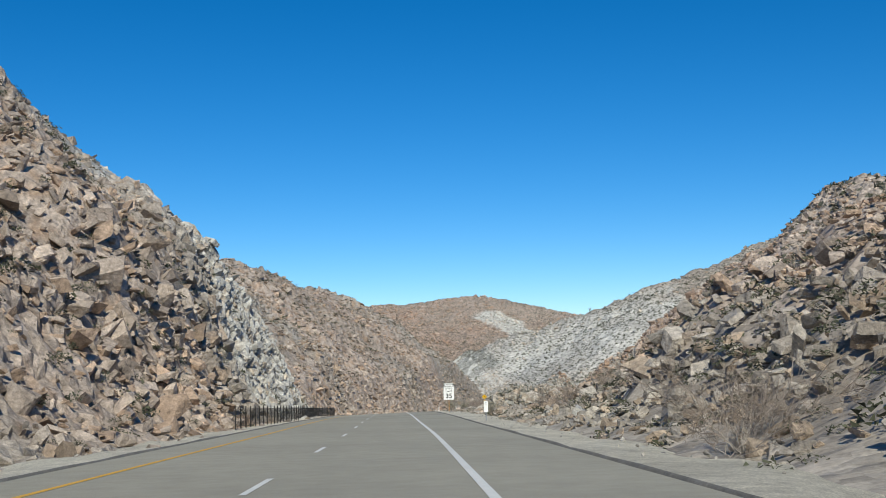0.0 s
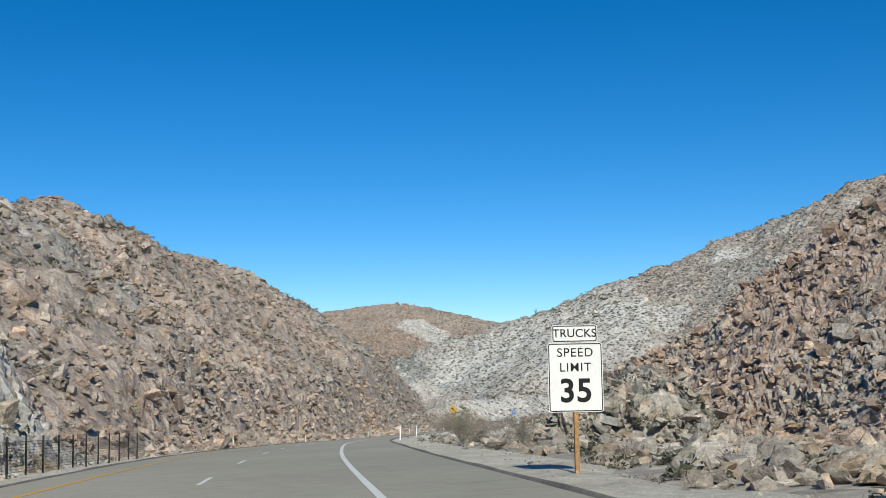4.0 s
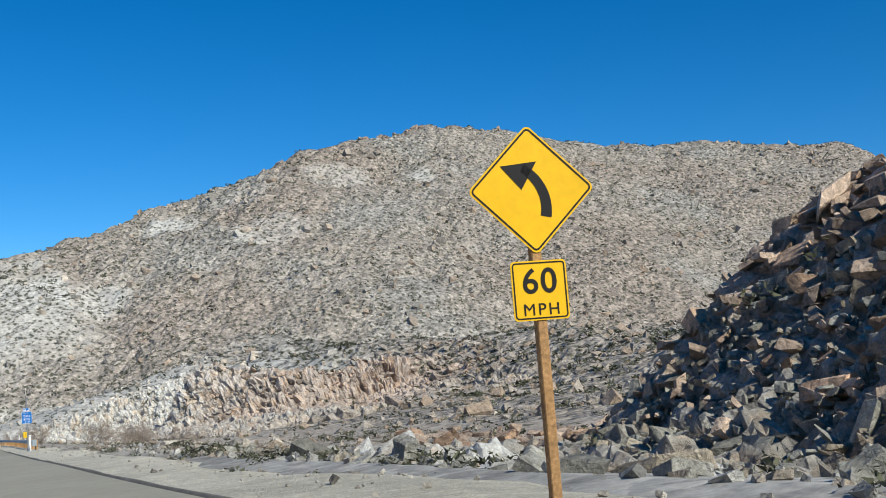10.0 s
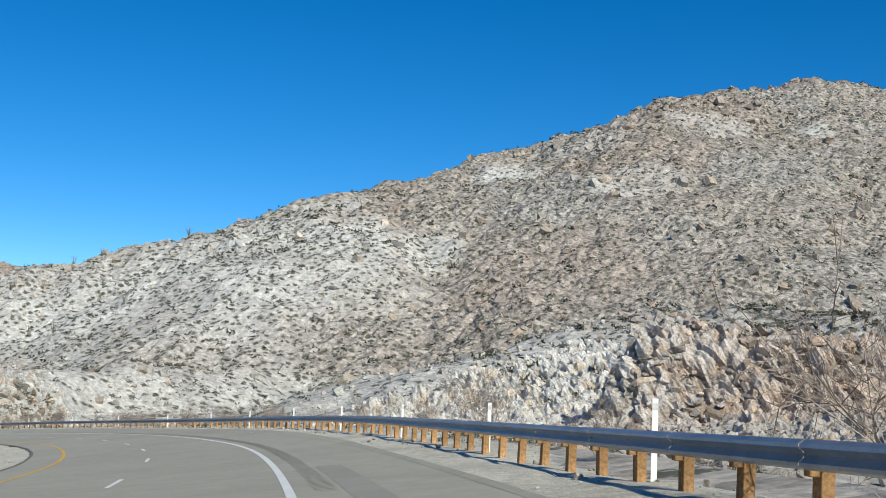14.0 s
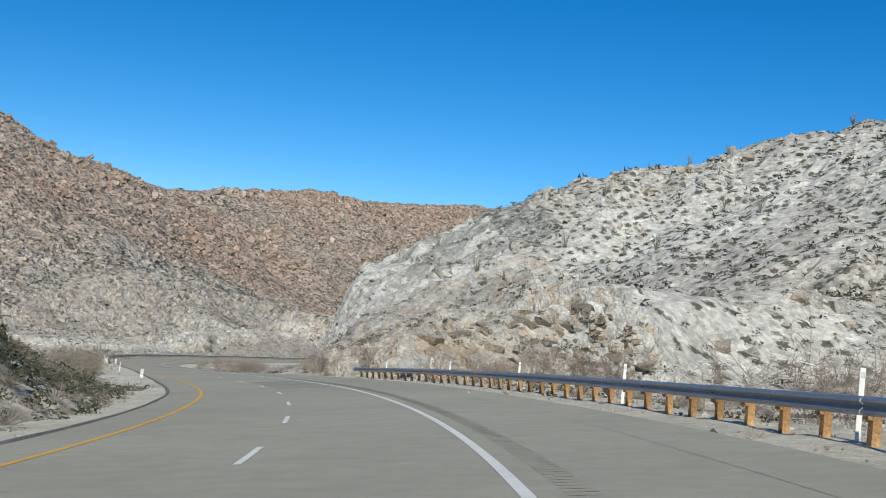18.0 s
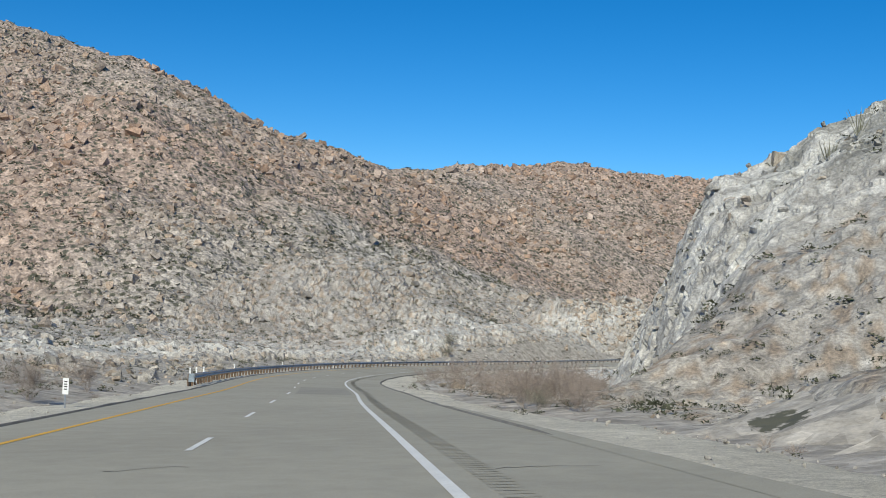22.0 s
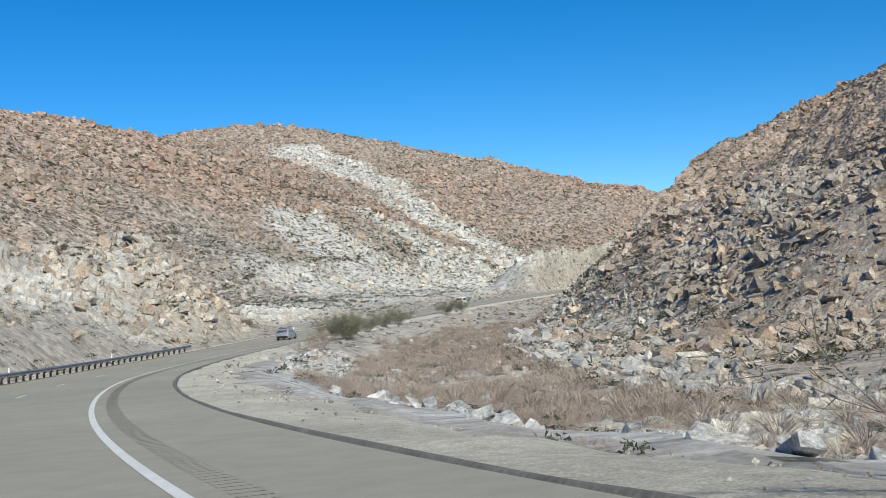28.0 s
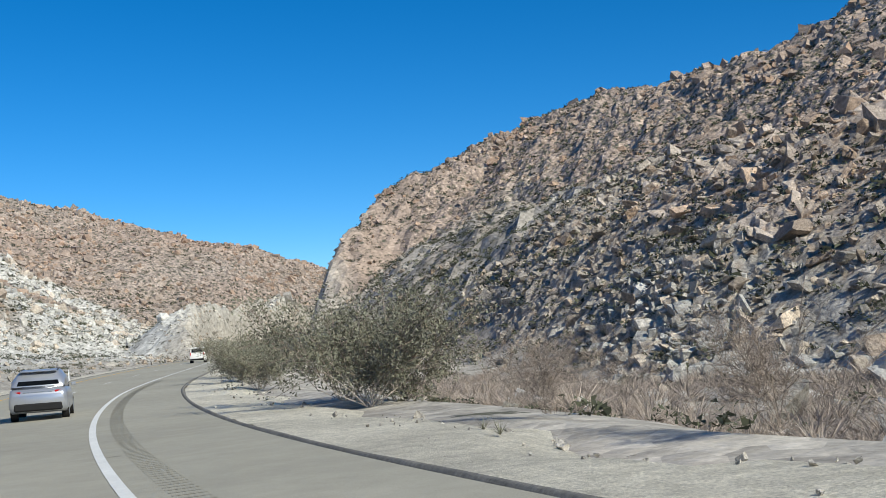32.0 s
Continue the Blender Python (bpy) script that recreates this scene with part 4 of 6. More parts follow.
rubble("right_boulders", "dusky brown granite boulders on the slope above the shoulder", ROCKS_RIGHT * (0.15 + HEAPS) * np.where((GOUT < 36) & (GS < 150), 1.5, np.where(GOUT < 45, 0.9, 0.5)), 0.17, 0.6, BLOCKS, 1.8, 0.15, (0.75, 1.45), None, 0.4, (0.1, 0.6))
rubble("right_slabs", "flat broken granite stones on the slope above the shoulder", ROCKS_RIGHT * np.where((GOUT < 34) & (GS < 150), 2.0, np.where(GOUT < 34, 1.3, np.where(GOUT < 50, 0.5, 0.2))), 0.1, 0.4, BLOCKS + SLABS, 1.9, 0.15, (0.75, 1.45), None, 0.4, (0.2, 0.8))
rubble("boulders_above_cut", "brown granite boulders stacked above the grey road cut", ROCKS_ABOVE_CUT * (0.35 + 0.9 * HEAPS) * np.where(GD < 50, 1.25, 0.7), 0.2, 0.82, BLOCKS + SLABS, 1.75, 0.25, (0.7, 1.45), np.array((0.39, 0.305, 0.245)), 0.35, (0.0, 0.6))
rubble("cut_blocks", "grey fractured granite blocks of the road cut", CUT_FACE * (0.25 + 0.75 * STEEP) * 4.2, 0.12, 0.55, PILLARS + BLOCKS, 1.8, 0.3, (0.65, 1.4), np.array((0.31, 0.305, 0.275)), 0.3, (-0.35, 0.45))
rubble("white_cut_blocks", "white fractured granite blocks of the first road cut", WHITE_CUT * (0.3 + 0.7 * STEEP) * 1.7, 0.15, 0.75, PILLARS + BLOCKS, 1.8, 0.3, (0.75, 1.2), None, 0.35, (-0.1, 0.6))
rubble("long_hill_stones", "brown and grey granite stones strewn over the long hillside", ROCKS_LONG * (0.2 + 0.8 * HEAPS) * np.where(GOUT < 30, 1.0, 0.55), 0.18, 0.8, BLOCKS, 2.1, 0.3, (0.7, 1.35), None, 0.4, (0.0, 0.5))
rubble("last_boulders", "tan and brown granite boulders piled above the wash", ROCKS_LAST * ((GD > 42 + 8 * LUMPS) | (GS > 935)) * (0.35 + 0.7 * HEAPS) * 1.35, 0.16, 0.9, BLOCKS, 1.75, 0.4, (0.85, 1.55), None, 0.45, (0.0, 0.55))
rubble("last_stones", "pale broken granite stones at the foot of the last hillside", ROCKS_LAST * (GD <= 46 + 8 * LUMPS) * (GS <= 935) * (0.3 + 0.6 * HEAPS) * 1.5, 0.12, 0.6, BLOCKS + SLABS, 1.9, 0.3, (0.8, 1.25), (0.52, 0.50, 0.46), 0.45, (0.0, 0.5))
rubble("near_stones", "angular granite stones heaped on the lower slopes", ZONE_NEAR * quiet * hilly * pile * np.where(start, 0.0, 0.13), 0.28, 0.7, COARSE, 2.2, sink=(0.1, 0.6))
rubble("hill_stones", "brown and grey granite stones covering the hillsides", ZONE_MID * hilly * quiet * (0.7 + 0.5 * LUMPS).clip(0.15, 1.6) * 0.06, 0.3, 0.75, CHIPS, 2.0)
rubble("hill_boulders", "weathered brown granite boulders piled on the hillsides", ZONE_MID * hilly * quiet * pile * np.where(LEFT & (GS > 600), 0.17, 0.1), 0.45, 1.6, CHIPS, 2.0)
rubble("far_boulders", "rust-brown granite boulders on the distant slopes", (ZONE_FAR | BEYOND) * (GY < 1560) * hilly * pile * np.where(RIGHTSIDE & (GS < 700), 0.02, 0.15), 0.7, 2.6, CHIPS, 2.0)
rubble("outcrop_blocks", "reddish-brown jointed blocks of the low outcrop", (np.hypot((GX - 14) / 1.5, GY - 478) < 26) * hilly * 0.6, 0.25, 1.1, BLOCKS + SLABS, 1.8, 0.3, (0.7, 1.35), None, 0.3, (0.0, 0.5))
rubble("bank_stones", "white angular rubble of the bank before the curve sign", (RIGHTSIDE & (GS > 225) & (GS < 340)) * band(GD, 5.0, 7) * band(14 - GD + 2 * LUMPS, -1, 2) * 1.6, 0.1, 0.28, CHIPS, 2.0, 0.15, (0.75, 1.12), (0.40, 0.395, 0.375))
OUTCROP_LEFT = (np.hypot((GX + 258) / 1.2, (GY - 893) / 2.2) < 14) & (GOUT > 10)
rubble("rail_end_outcrop", "tan and white jointed granite blocks of the outcrop across the road", OUTCROP_LEFT * (0.3 + 0.8 * HEAPS) * 2.0, 0.3, 1.3, BLOCKS + PILLARS, 1.7, 0.4, (0.75, 1.3), (0.45, 0.415, 0.37), 0.3, (0.0, 0.5))
LEDGE = RIGHTSIDE & (GS > 556) & (GS < 594) & (GD > 12) & (GD < 34)
rubble("ledge_slabs", "olive-brown jointed slabs of the spur behind the guardrail", LEDGE * (0.25 + 0.9 * HEAPS) * 2.2, 0.25, 1.0, SLABS + BLOCKS, 1.6, 0.5, (0.7, 1.25), (0.30, 0.275, 0.225), 0.15, (-0.25, 0.15))
rubble("riprap", "white angular stones of the bank below the shoulder", (RIGHTSIDE & ((GS > 742) & (GS < 800) | (GS > 842) & (GS < 890))) * band(GD, 6.6, 8.6) * band(13.5 - GD + 2 * LUMPS, -1, 2) * 4.5, 0.1, 0.42, BLOCKS, 1.9, 0.08, (0.75, 1.15), (0.53, 0.535, 0.53))
rubble("wash_stones", "white stones scattered in the sandy wash", (RIGHTSIDE & (GS > 735) & (GS < 950) & (GD > 12) & (GD < 34)) * (0.3 + LUMPS).clip(0, 1) * 0.25, 0.2, 0.6, CHIPS, 2.0, 0.3, (0.8, 1.1), (0.50, 0.49, 0.47))
rubble("wash_ledge", "low ledge of white fractured rock along the wash", (RIGHTSIDE & (GS > 800) & (GS < 960)) * band(GD, 28, 29.5) * band(36 - GD, 0, 2) * 1.6, 0.3, 0.8, BLOCKS + PILLARS, 2.0, 0.4, (0.8, 1.15), (0.46, 0.45, 0.425), 0.25, (-0.1, 0.5))


def scrub_shapes(count, blades, width):
    """Low bushes of many narrow blades spreading from the root."""
    out = []
    for _ in range(count):
        a, e = rng.uniform(0, 2 * np.pi, blades), np.arccos(rng.uniform(0.02, 0.95, blades))
        way = np.stack([np.sin(e) * np.cos(a), np.sin(e) * np.sin(a), np.cos(e)], -1)
        tip = way * rng.uniform(0.6, 1.05, (blades, 1))
        mid = tip * rng.uniform(0.25, 0.6, (blades, 1))
        side = np.cross(way, rng.normal(size=(blades, 3)))
        side *= width / np.linalg.norm(side, axis=1)[:, None]
        v = np.stack([mid - side, mid + side, tip + 0.3 * side * rng.uniform(-1, 1, (blades, 1))], 1)
        v[:, :2, 2] = v[:, :2, 2].clip(-0.1)
        out.append((v.reshape(-1, 3), np.arange(3 * blades).reshape(-1, 3)))
    return out


def clump_shapes(count, leaves, size):
    """Rounded bushes of many small leaf tufts over a ragged dome."""
    out = []
    for _ in range(count):
        a, e, r = rng.uniform(0, 2 * np.pi, leaves), np.arccos(rng.uniform(0.0, 1.0, leaves)), rng.uniform(0.5, 1.05, (leaves, 1))
        p = np.stack([np.sin(e) * np.cos(a), np.sin(e) * np.sin(a), 0.9 * np.cos(e)], -1) * r
        v = p[:, None] + rng.normal(0, size, (leaves, 3, 3))
        v[..., 2] = v[..., 2].clip(-0.05)
        out.append((v.reshape(-1, 3), np.arange(3 * leaves).reshape(-1, 3)))
    return out


CLUMP, CLUMP_NEAR = clump_shapes(8, 18, 0.19), clump_shapes(8, 56, 0.11)
TUFT = clump_shapes(10, 10, 0.3)
TUFT_FINE, BRUSH_FINE = scrub_shapes(6, 110, 0.012), scrub_shapes(6, 260, 0.005)


def scrub(name, label, rate, small, big, shapes, mat):
    i, j, x, y = settle(rate)
    size = rng.uniform(small, big, len(x)) * rng.uniform(0.7, 1.2, len(x))
    m = strew(name, shapes, np.stack([x, y, ground_at(x, y) + np.where((GSLOPE[i, j] > 0.2) & (GOUT[i, j] < 75), 0.22, -0.03)], -1), size, (0.6, 0.95), mat, None, 0.15)
    return tagged(new(name, m), label, "scrub", kind="stuff")


bare = np.where((GCOL.mean(-1) > 0.53) & ~PALE_HILL, 0.45, 1.0) * np.where(cut, 0.3, 1.0)
MOUND = LEFT & (GS > 485) & (GS < 556) & (GOUT > 9.5) & (GOUT < 26)
bushy = np.where(MOUND, 2.0, 1.0) * (0.8 + 0.5 * PATCHES).clip(0.15, 1.6) * bare * np.where(LEFT & (GS > 690) & (GOUT > 18) & (GOUT < 75), 1.8, 1.0)
scrub("near_scrub", "low grey-green desert scrub beside the highway", ((GOUT > 10.5) | MOUND) * (GOUT < 32) * bushy * np.where(WASH, 0.12, np.where(PALE_HILL, 0.3, np.where(GS < 170, 0.34, np.where(GOUT < 15, 0.09, 0.12)))), 0.25, 0.65, CLUMP_NEAR, SHRUB)
scrub("mound_scrub", "dense grey desert scrub on the low bank across the road", MOUND * (0.7 + 0.6 * PATCHES).clip(0.1, 1.4) * 0.55, 0.3, 0.8, CLUMP_NEAR, SHRUB)
scrub("mound_brush", "pale dry brush on the low bank across the road", MOUND * (0.7 - 0.5 * PATCHES).clip(0.1, 1.4) * 0.5, 0.35, 0.9, TUFT_FINE, TWIG)
scrub("slope_scrub", "grey-green scrub dotted over the lower slopes", (GOUT > 30) * (GOUT < 75) * bushy * np.where(RIGHTSIDE & (GS > 820) & (GD < 50), 0.5, np.where(PALE_HILL, 0.34, 0.17)), 0.35, 0.9, CLUMP, SHRUB)
scrub("hill_scrub", "grey-green scrub dotted over the hillsides", (GOUT > 72) * (GOUT < 165) * bushy * 0.15, 0.55, 1.1, TUFT, SHRUB)
scrub("far_scrub", "dark scrub dotted over the distant slopes", ((GOUT >= 160) | BEYOND) * (GY < 1560) * bushy * 0.065, 0.65, 1.4, TUFT, SHRUB)
scrub("wash_brush", "dense dry pinkish brush in the wash", (RIGHTSIDE & (GS > 742) & (GS < 965) & (GSLOPE < 0.6)) * band(GD, 12.5, 14) * band(31 - GD, 0, 2) * (0.9 + 0.4 * PATCHES).clip(0.25, 1.3) * 1.0, 0.7, 1.4, TUFT_FINE, BRUSH)
scrub("bank_brush", "tall fine dry brush at the foot of the white bank", (RIGHTSIDE & (GS > 795) & (GS < 842)) * band(GD, 8.5, 10.5) * band(20 - GD, 0, 2) * 1.0, 0.6, 1.25, BRUSH_FINE, BRUSH)
scrub("verge_brush", "pale dry brush on the sandy flats", ((FLAT & (GD < -12.5)) | (RIGHTSIDE & (GS < 570) & (GD > 6) & (GD < 34) & (GSLOPE < 0.5))) * (0.6 + 0.7 * PATCHES).clip(0, 1.5) * 0.16, 0.3, 0.8, TUFT_FINE, TWIG)


def verge_gravel():
    """Small stones and dry tufts on the sandy verges."""
    n = 15000
    s, side = rng.uniform(-10, 960, n), rng.random(n) < 0.62
    u = rng.random(n) ** 0.7 * 4.6
    d = np.where(side, 3.45 + u, -9.45 - u)
    keep = rng.random(n) < (0.15 + 0.2 * u + 0.4 * grain(s, d, 5, 81)).clip(0, 1)
    s, d = s[keep], d[keep]
    p = on_road(s, d, verge_height(s, d))
    size = 0.022 * (1 - rng.random(len(s)) * 0.985) ** (-1 / 2.1)
    c = np.tile((0.46, 0.43, 0.385), (len(s), 1)) * rng.uniform(0.6, 1.25, (len(s), 1))
    m = strew("verge_gravel", CHIPS, p + np.stack([0 * size, 0 * size, 0.3 * size], -1), size, (0.6, 1.0), ROCK, c)
    tagged(new("verge_gravel", m), "pale loose stones on the sandy verge", "gravel", kind="stuff")
    n = 3000
    s, side = rng.uniform(-10, 960, n), rng.random(n) < 0.6
    u = 1.0 + rng.random(n) ** 0.6 * 4.5
    d = np.where(side, 3.6 + u, -9.6 - u)
    keep = (rng.random(n) < (0.35 + 0.55 * grain(s, d, 9, 82)).clip(0, 1)) & ~((s > 735) & (s < 905) & (d > 0) & (d < 6))
    s, d = s[keep], d[keep]
    size = rng.uniform(0.1, 0.38, len(s))
    half = len(s) // 2
    p = on_road(s, d, verge_height(s, d))
    for name, label, mat, k, kind in (("verge_tufts", "dry straw tufts on the verge", BRUSH, slice(0, half), TUFT_FINE), ("verge_scrub", "small grey-green plants on the verge", SHRUB, slice(half, None), CLUMP_NEAR)):
        m = strew(name, kind, p[k], size[k], (0.7, 1.2), mat, None, 0.15)
        tagged(new(name, m), label, "scrub", kind="stuff")


verge_gravel()
scrub("foot_brush", "dry grey-green brush along the foot of the first slopes", (RIGHTSIDE & ((GS < 150) | (GS > 268) & (GS < 345))) * band(GD, 4.5, 6) * band(11.5 - GD, 0, 2) * (0.8 + 0.7 * PATCHES).clip(0, 1.5) * 0.3, 0.25, 0.6, CLUMP_NEAR, SHRUB)


# ---- things beside the road ----
def stand(s, d, h=0.0, turn=0.0):
    """The pose of a thing at a station: upright, its front (its -y side) towards oncoming drivers on the road, turned by some degrees."""
    x, y, z = on_road(s, d, h)
    return pose(x, y, z, 0, 0, road_turn(s) + turn)


def thing(name, label, category, group="", at=None):
    ob = new(name)
    ob.empty_display_size = 0.3
    if at is not None:
        ob.matrix_basis = at
    return tagged(ob, label, category, group)


def letters(name, text, size, mat, parent, at, turn=None, spread=1.0, bold=0.0):
    """Writing as a mesh, upright in the xz plane, centred at a place and facing -y."""
    c = bpy.data.curves.new(name, "FONT")
    c.body, c.size, c.align_x, c.align_y, c.extrude, c.space_character, c.offset = text, size, "CENTER", "CENTER", 0.002, spread, bold
    tmp = bpy.data.objects.new(name, c)
    scene.collection.objects.link(tmp)
    m = bpy.data.meshes.new_from_object(tmp.evaluated_get(bpy.context.evaluated_depsgraph_get()))
    bpy.data.objects.remove(tmp)
    m.materials.clear()
    m.materials.append(mat)
    ob = new(name, m)
    ob.parent = parent
    ob.matrix_basis = Matrix.Translation(at) @ (turn or Matrix()) @ pose(0, 0, 0, 90)
    return ob


def plate(w, h, thick=0.004, radius=0.03, at=(0, 0, 0), turn=None):
    """A bmesh of a thin plate with rounded corners in the xz plane."""
    bm = bmesh.new()
    ring = []
    for cx, cz, a0 in ((w / 2 - radius, h / 2 - radius, 0), (-w / 2 + radius, h / 2 - radius, 90), (-w / 2 + radius, -h / 2 + radius, 180), (w / 2 - radius, -h / 2 + radius, 270)):
        for k in range(5):
            a = radians(a0 + 22.5 * k)
            ring.append((cx + radius * math.cos(a), cz + radius * math.sin(a)))
    front = [bm.verts.new((x, -thick / 2, z)) for x, z in ring]
    back = [bm.verts.new((x, thick / 2, z)) for x, z in ring]
    bm.faces.new(front)
    bm.faces.new(back[::-1])
    for i in range(len(ring)):
        j = (i + 1) % len(ring)
        bm.faces.new((front[j], front[i], back[i], back[j]))
    bmesh.ops.transform(bm, matrix=Matrix.Translation(at) @ (turn or Matrix()), verts=bm.verts)
    bmesh.ops.recalc_face_normals(bm, faces=bm.faces)
    return bm


def border(w, h, line, radius, at, turn=None):
    """A flat frame just in front of a plate."""
    bm = bmesh.new()
    loops = []
    for inset in (0, line):
        r = max(radius - inset, 0.005)
        ring = []
        for cx, cz, a0 in ((w / 2 - inset - r, h / 2 - inset - r, 0), (-w / 2 + inset + r, h / 2 - inset - r, 90), (-w / 2 + inset + r, -h / 2 + inset + r, 180), (w / 2 - inset - r, -h / 2 + inset + r, 270)):
            for k in range(5):
                a = radians(a0 + 22.5 * k)
                ring.append(bm.verts.new((cx + r * math.cos(a), 0, cz + r * math.sin(a))))
        loops.append(ring)
    n = len(loops[0])
    for i in range(n):
        j = (i + 1) % n
        bm.faces.new((loops[0][j], loops[0][i], loops[1][i], loops[1][j]))
    bmesh.ops.transform(bm, matrix=Matrix.Translation(at) @ (turn or Matrix()), verts=bm.verts)
    return bm


def speed_sign():
    t = thing("speed_limit_sign", "white truck speed limit sign on a weathered wooden post", "road sign", at=stand(128.3, 4.6, 0.0, -4))
    part("post", box(bmesh.new(), (0.1, 0.14, 3.5), (0, 0.08, 1.35), bevel=0.01), WOOD_POST, t)
    for name, w, h, z in (("speed_plate", 1.2, 1.5, 1.99), ("truck_plate", 1.0, 0.38, 2.94)):
        p = part(name, plate(w, h, 0.005, 0.05, (0, 0, z)), PAINT_WHITE, t, "white reflective plate with black border")
        part("border", border(w - 0.03, h - 0.03, 0.022, 0.045, (0, -0.006, z)), PAINT_BLACK, p)
        if name == "speed_plate":
            letters("lettering", "SPEED", 0.27, PAINT_BLACK, p, (0, -0.006, z + 0.53), spread=1.12, bold=0.001)
            letters("lettering", "LIMIT", 0.27, PAINT_BLACK, p, (0, -0.006, z + 0.21), spread=1.12, bold=0.001)
            letters("numerals", "35", 0.70, PAINT_BLACK, p, (0, -0.006, z - 0.31), spread=1.06, bold=0.016)
        else:
            letters("lettering", "TRUCKS", 0.25, PAINT_BLACK, p, (0, -0.006, z), spread=1.05, bold=0.002)
        for sx in (-0.12, 0.12) if name == "speed_plate" else (0,):
            part("bolt", rod(bmesh.new(), (sx, -0.012, z + h / 2 - 0.09), (sx, 0, z + h / 2 - 0.09), 0.012), GALVANISED, p)


def curve_sign():
    t = thing("curve_warning_sign", "yellow diamond curve warning sign on a brown wooden post", "road sign", at=stand(271.7, 4.45, 0.14, 0) @ pose(0, 0, 0, 0, -2.0, -14))
    part("post", box(bmesh.new(), (0.1, 0.14, 3.6), (0.0, 0.08, 1.3), bevel=0.01), WOOD_POST, t)
    q = pose(0, 0, 0, 0, 45, 0)
    d = part("diamond_plate", plate(0.914, 0.914, 0.005, 0.06, (0, 0, 2.97), q), PAINT_YELLOW, t, "yellow diamond plate with a black curved arrow")
    part("border", border(0.88, 0.88, 0.018, 0.05, (0, -0.006, 2.97), q), PAINT_BLACK, d)
    bm = bmesh.new()
    pts = []
    for k in range(13):
        a = radians(-12 + 72 * k / 12)
        c = Vector((-0.31, 0, 2.79))
        ray = Vector((math.cos(a), 0, math.sin(a)))
        pts.append((c + ray * 0.50, c + ray * (0.39 + 0.02 * k / 12)))
    vs = [(bm.verts.new((o.x, -0.007, o.z)), bm.verts.new((i.x, -0.007, i.z))) for o, i in pts]
    for (a, b), (c2, e) in zip(vs, vs[1:]):
        bm.faces.new((a, b, e, c2))
    tip = [bm.verts.new((x, -0.007, z)) for x, z in ((-0.30, 3.21), (0.07, 3.245), (-0.10, 2.97))]
    bm.faces.new(tip)
    part("arrow", bm, PAINT_BLACK, d)
    p = part("speed_plate", plate(0.56, 0.58, 0.005, 0.04, (0, 0, 1.98)), PAINT_YELLOW, t, "square yellow advisory speed plate")
    part("border", border(0.53, 0.55, 0.014, 0.035, (0, -0.006, 1.98)), PAINT_BLACK, p)
    letters("numerals", "60", 0.34, PAINT_BLACK, p, (0, -0.006, 2.06), spread=1.1, bold=0.004)
    letters("lettering", "MPH", 0.165, PAINT_BLACK, p, (0, -0.006, 1.79), spread=1.25, bold=0.0)


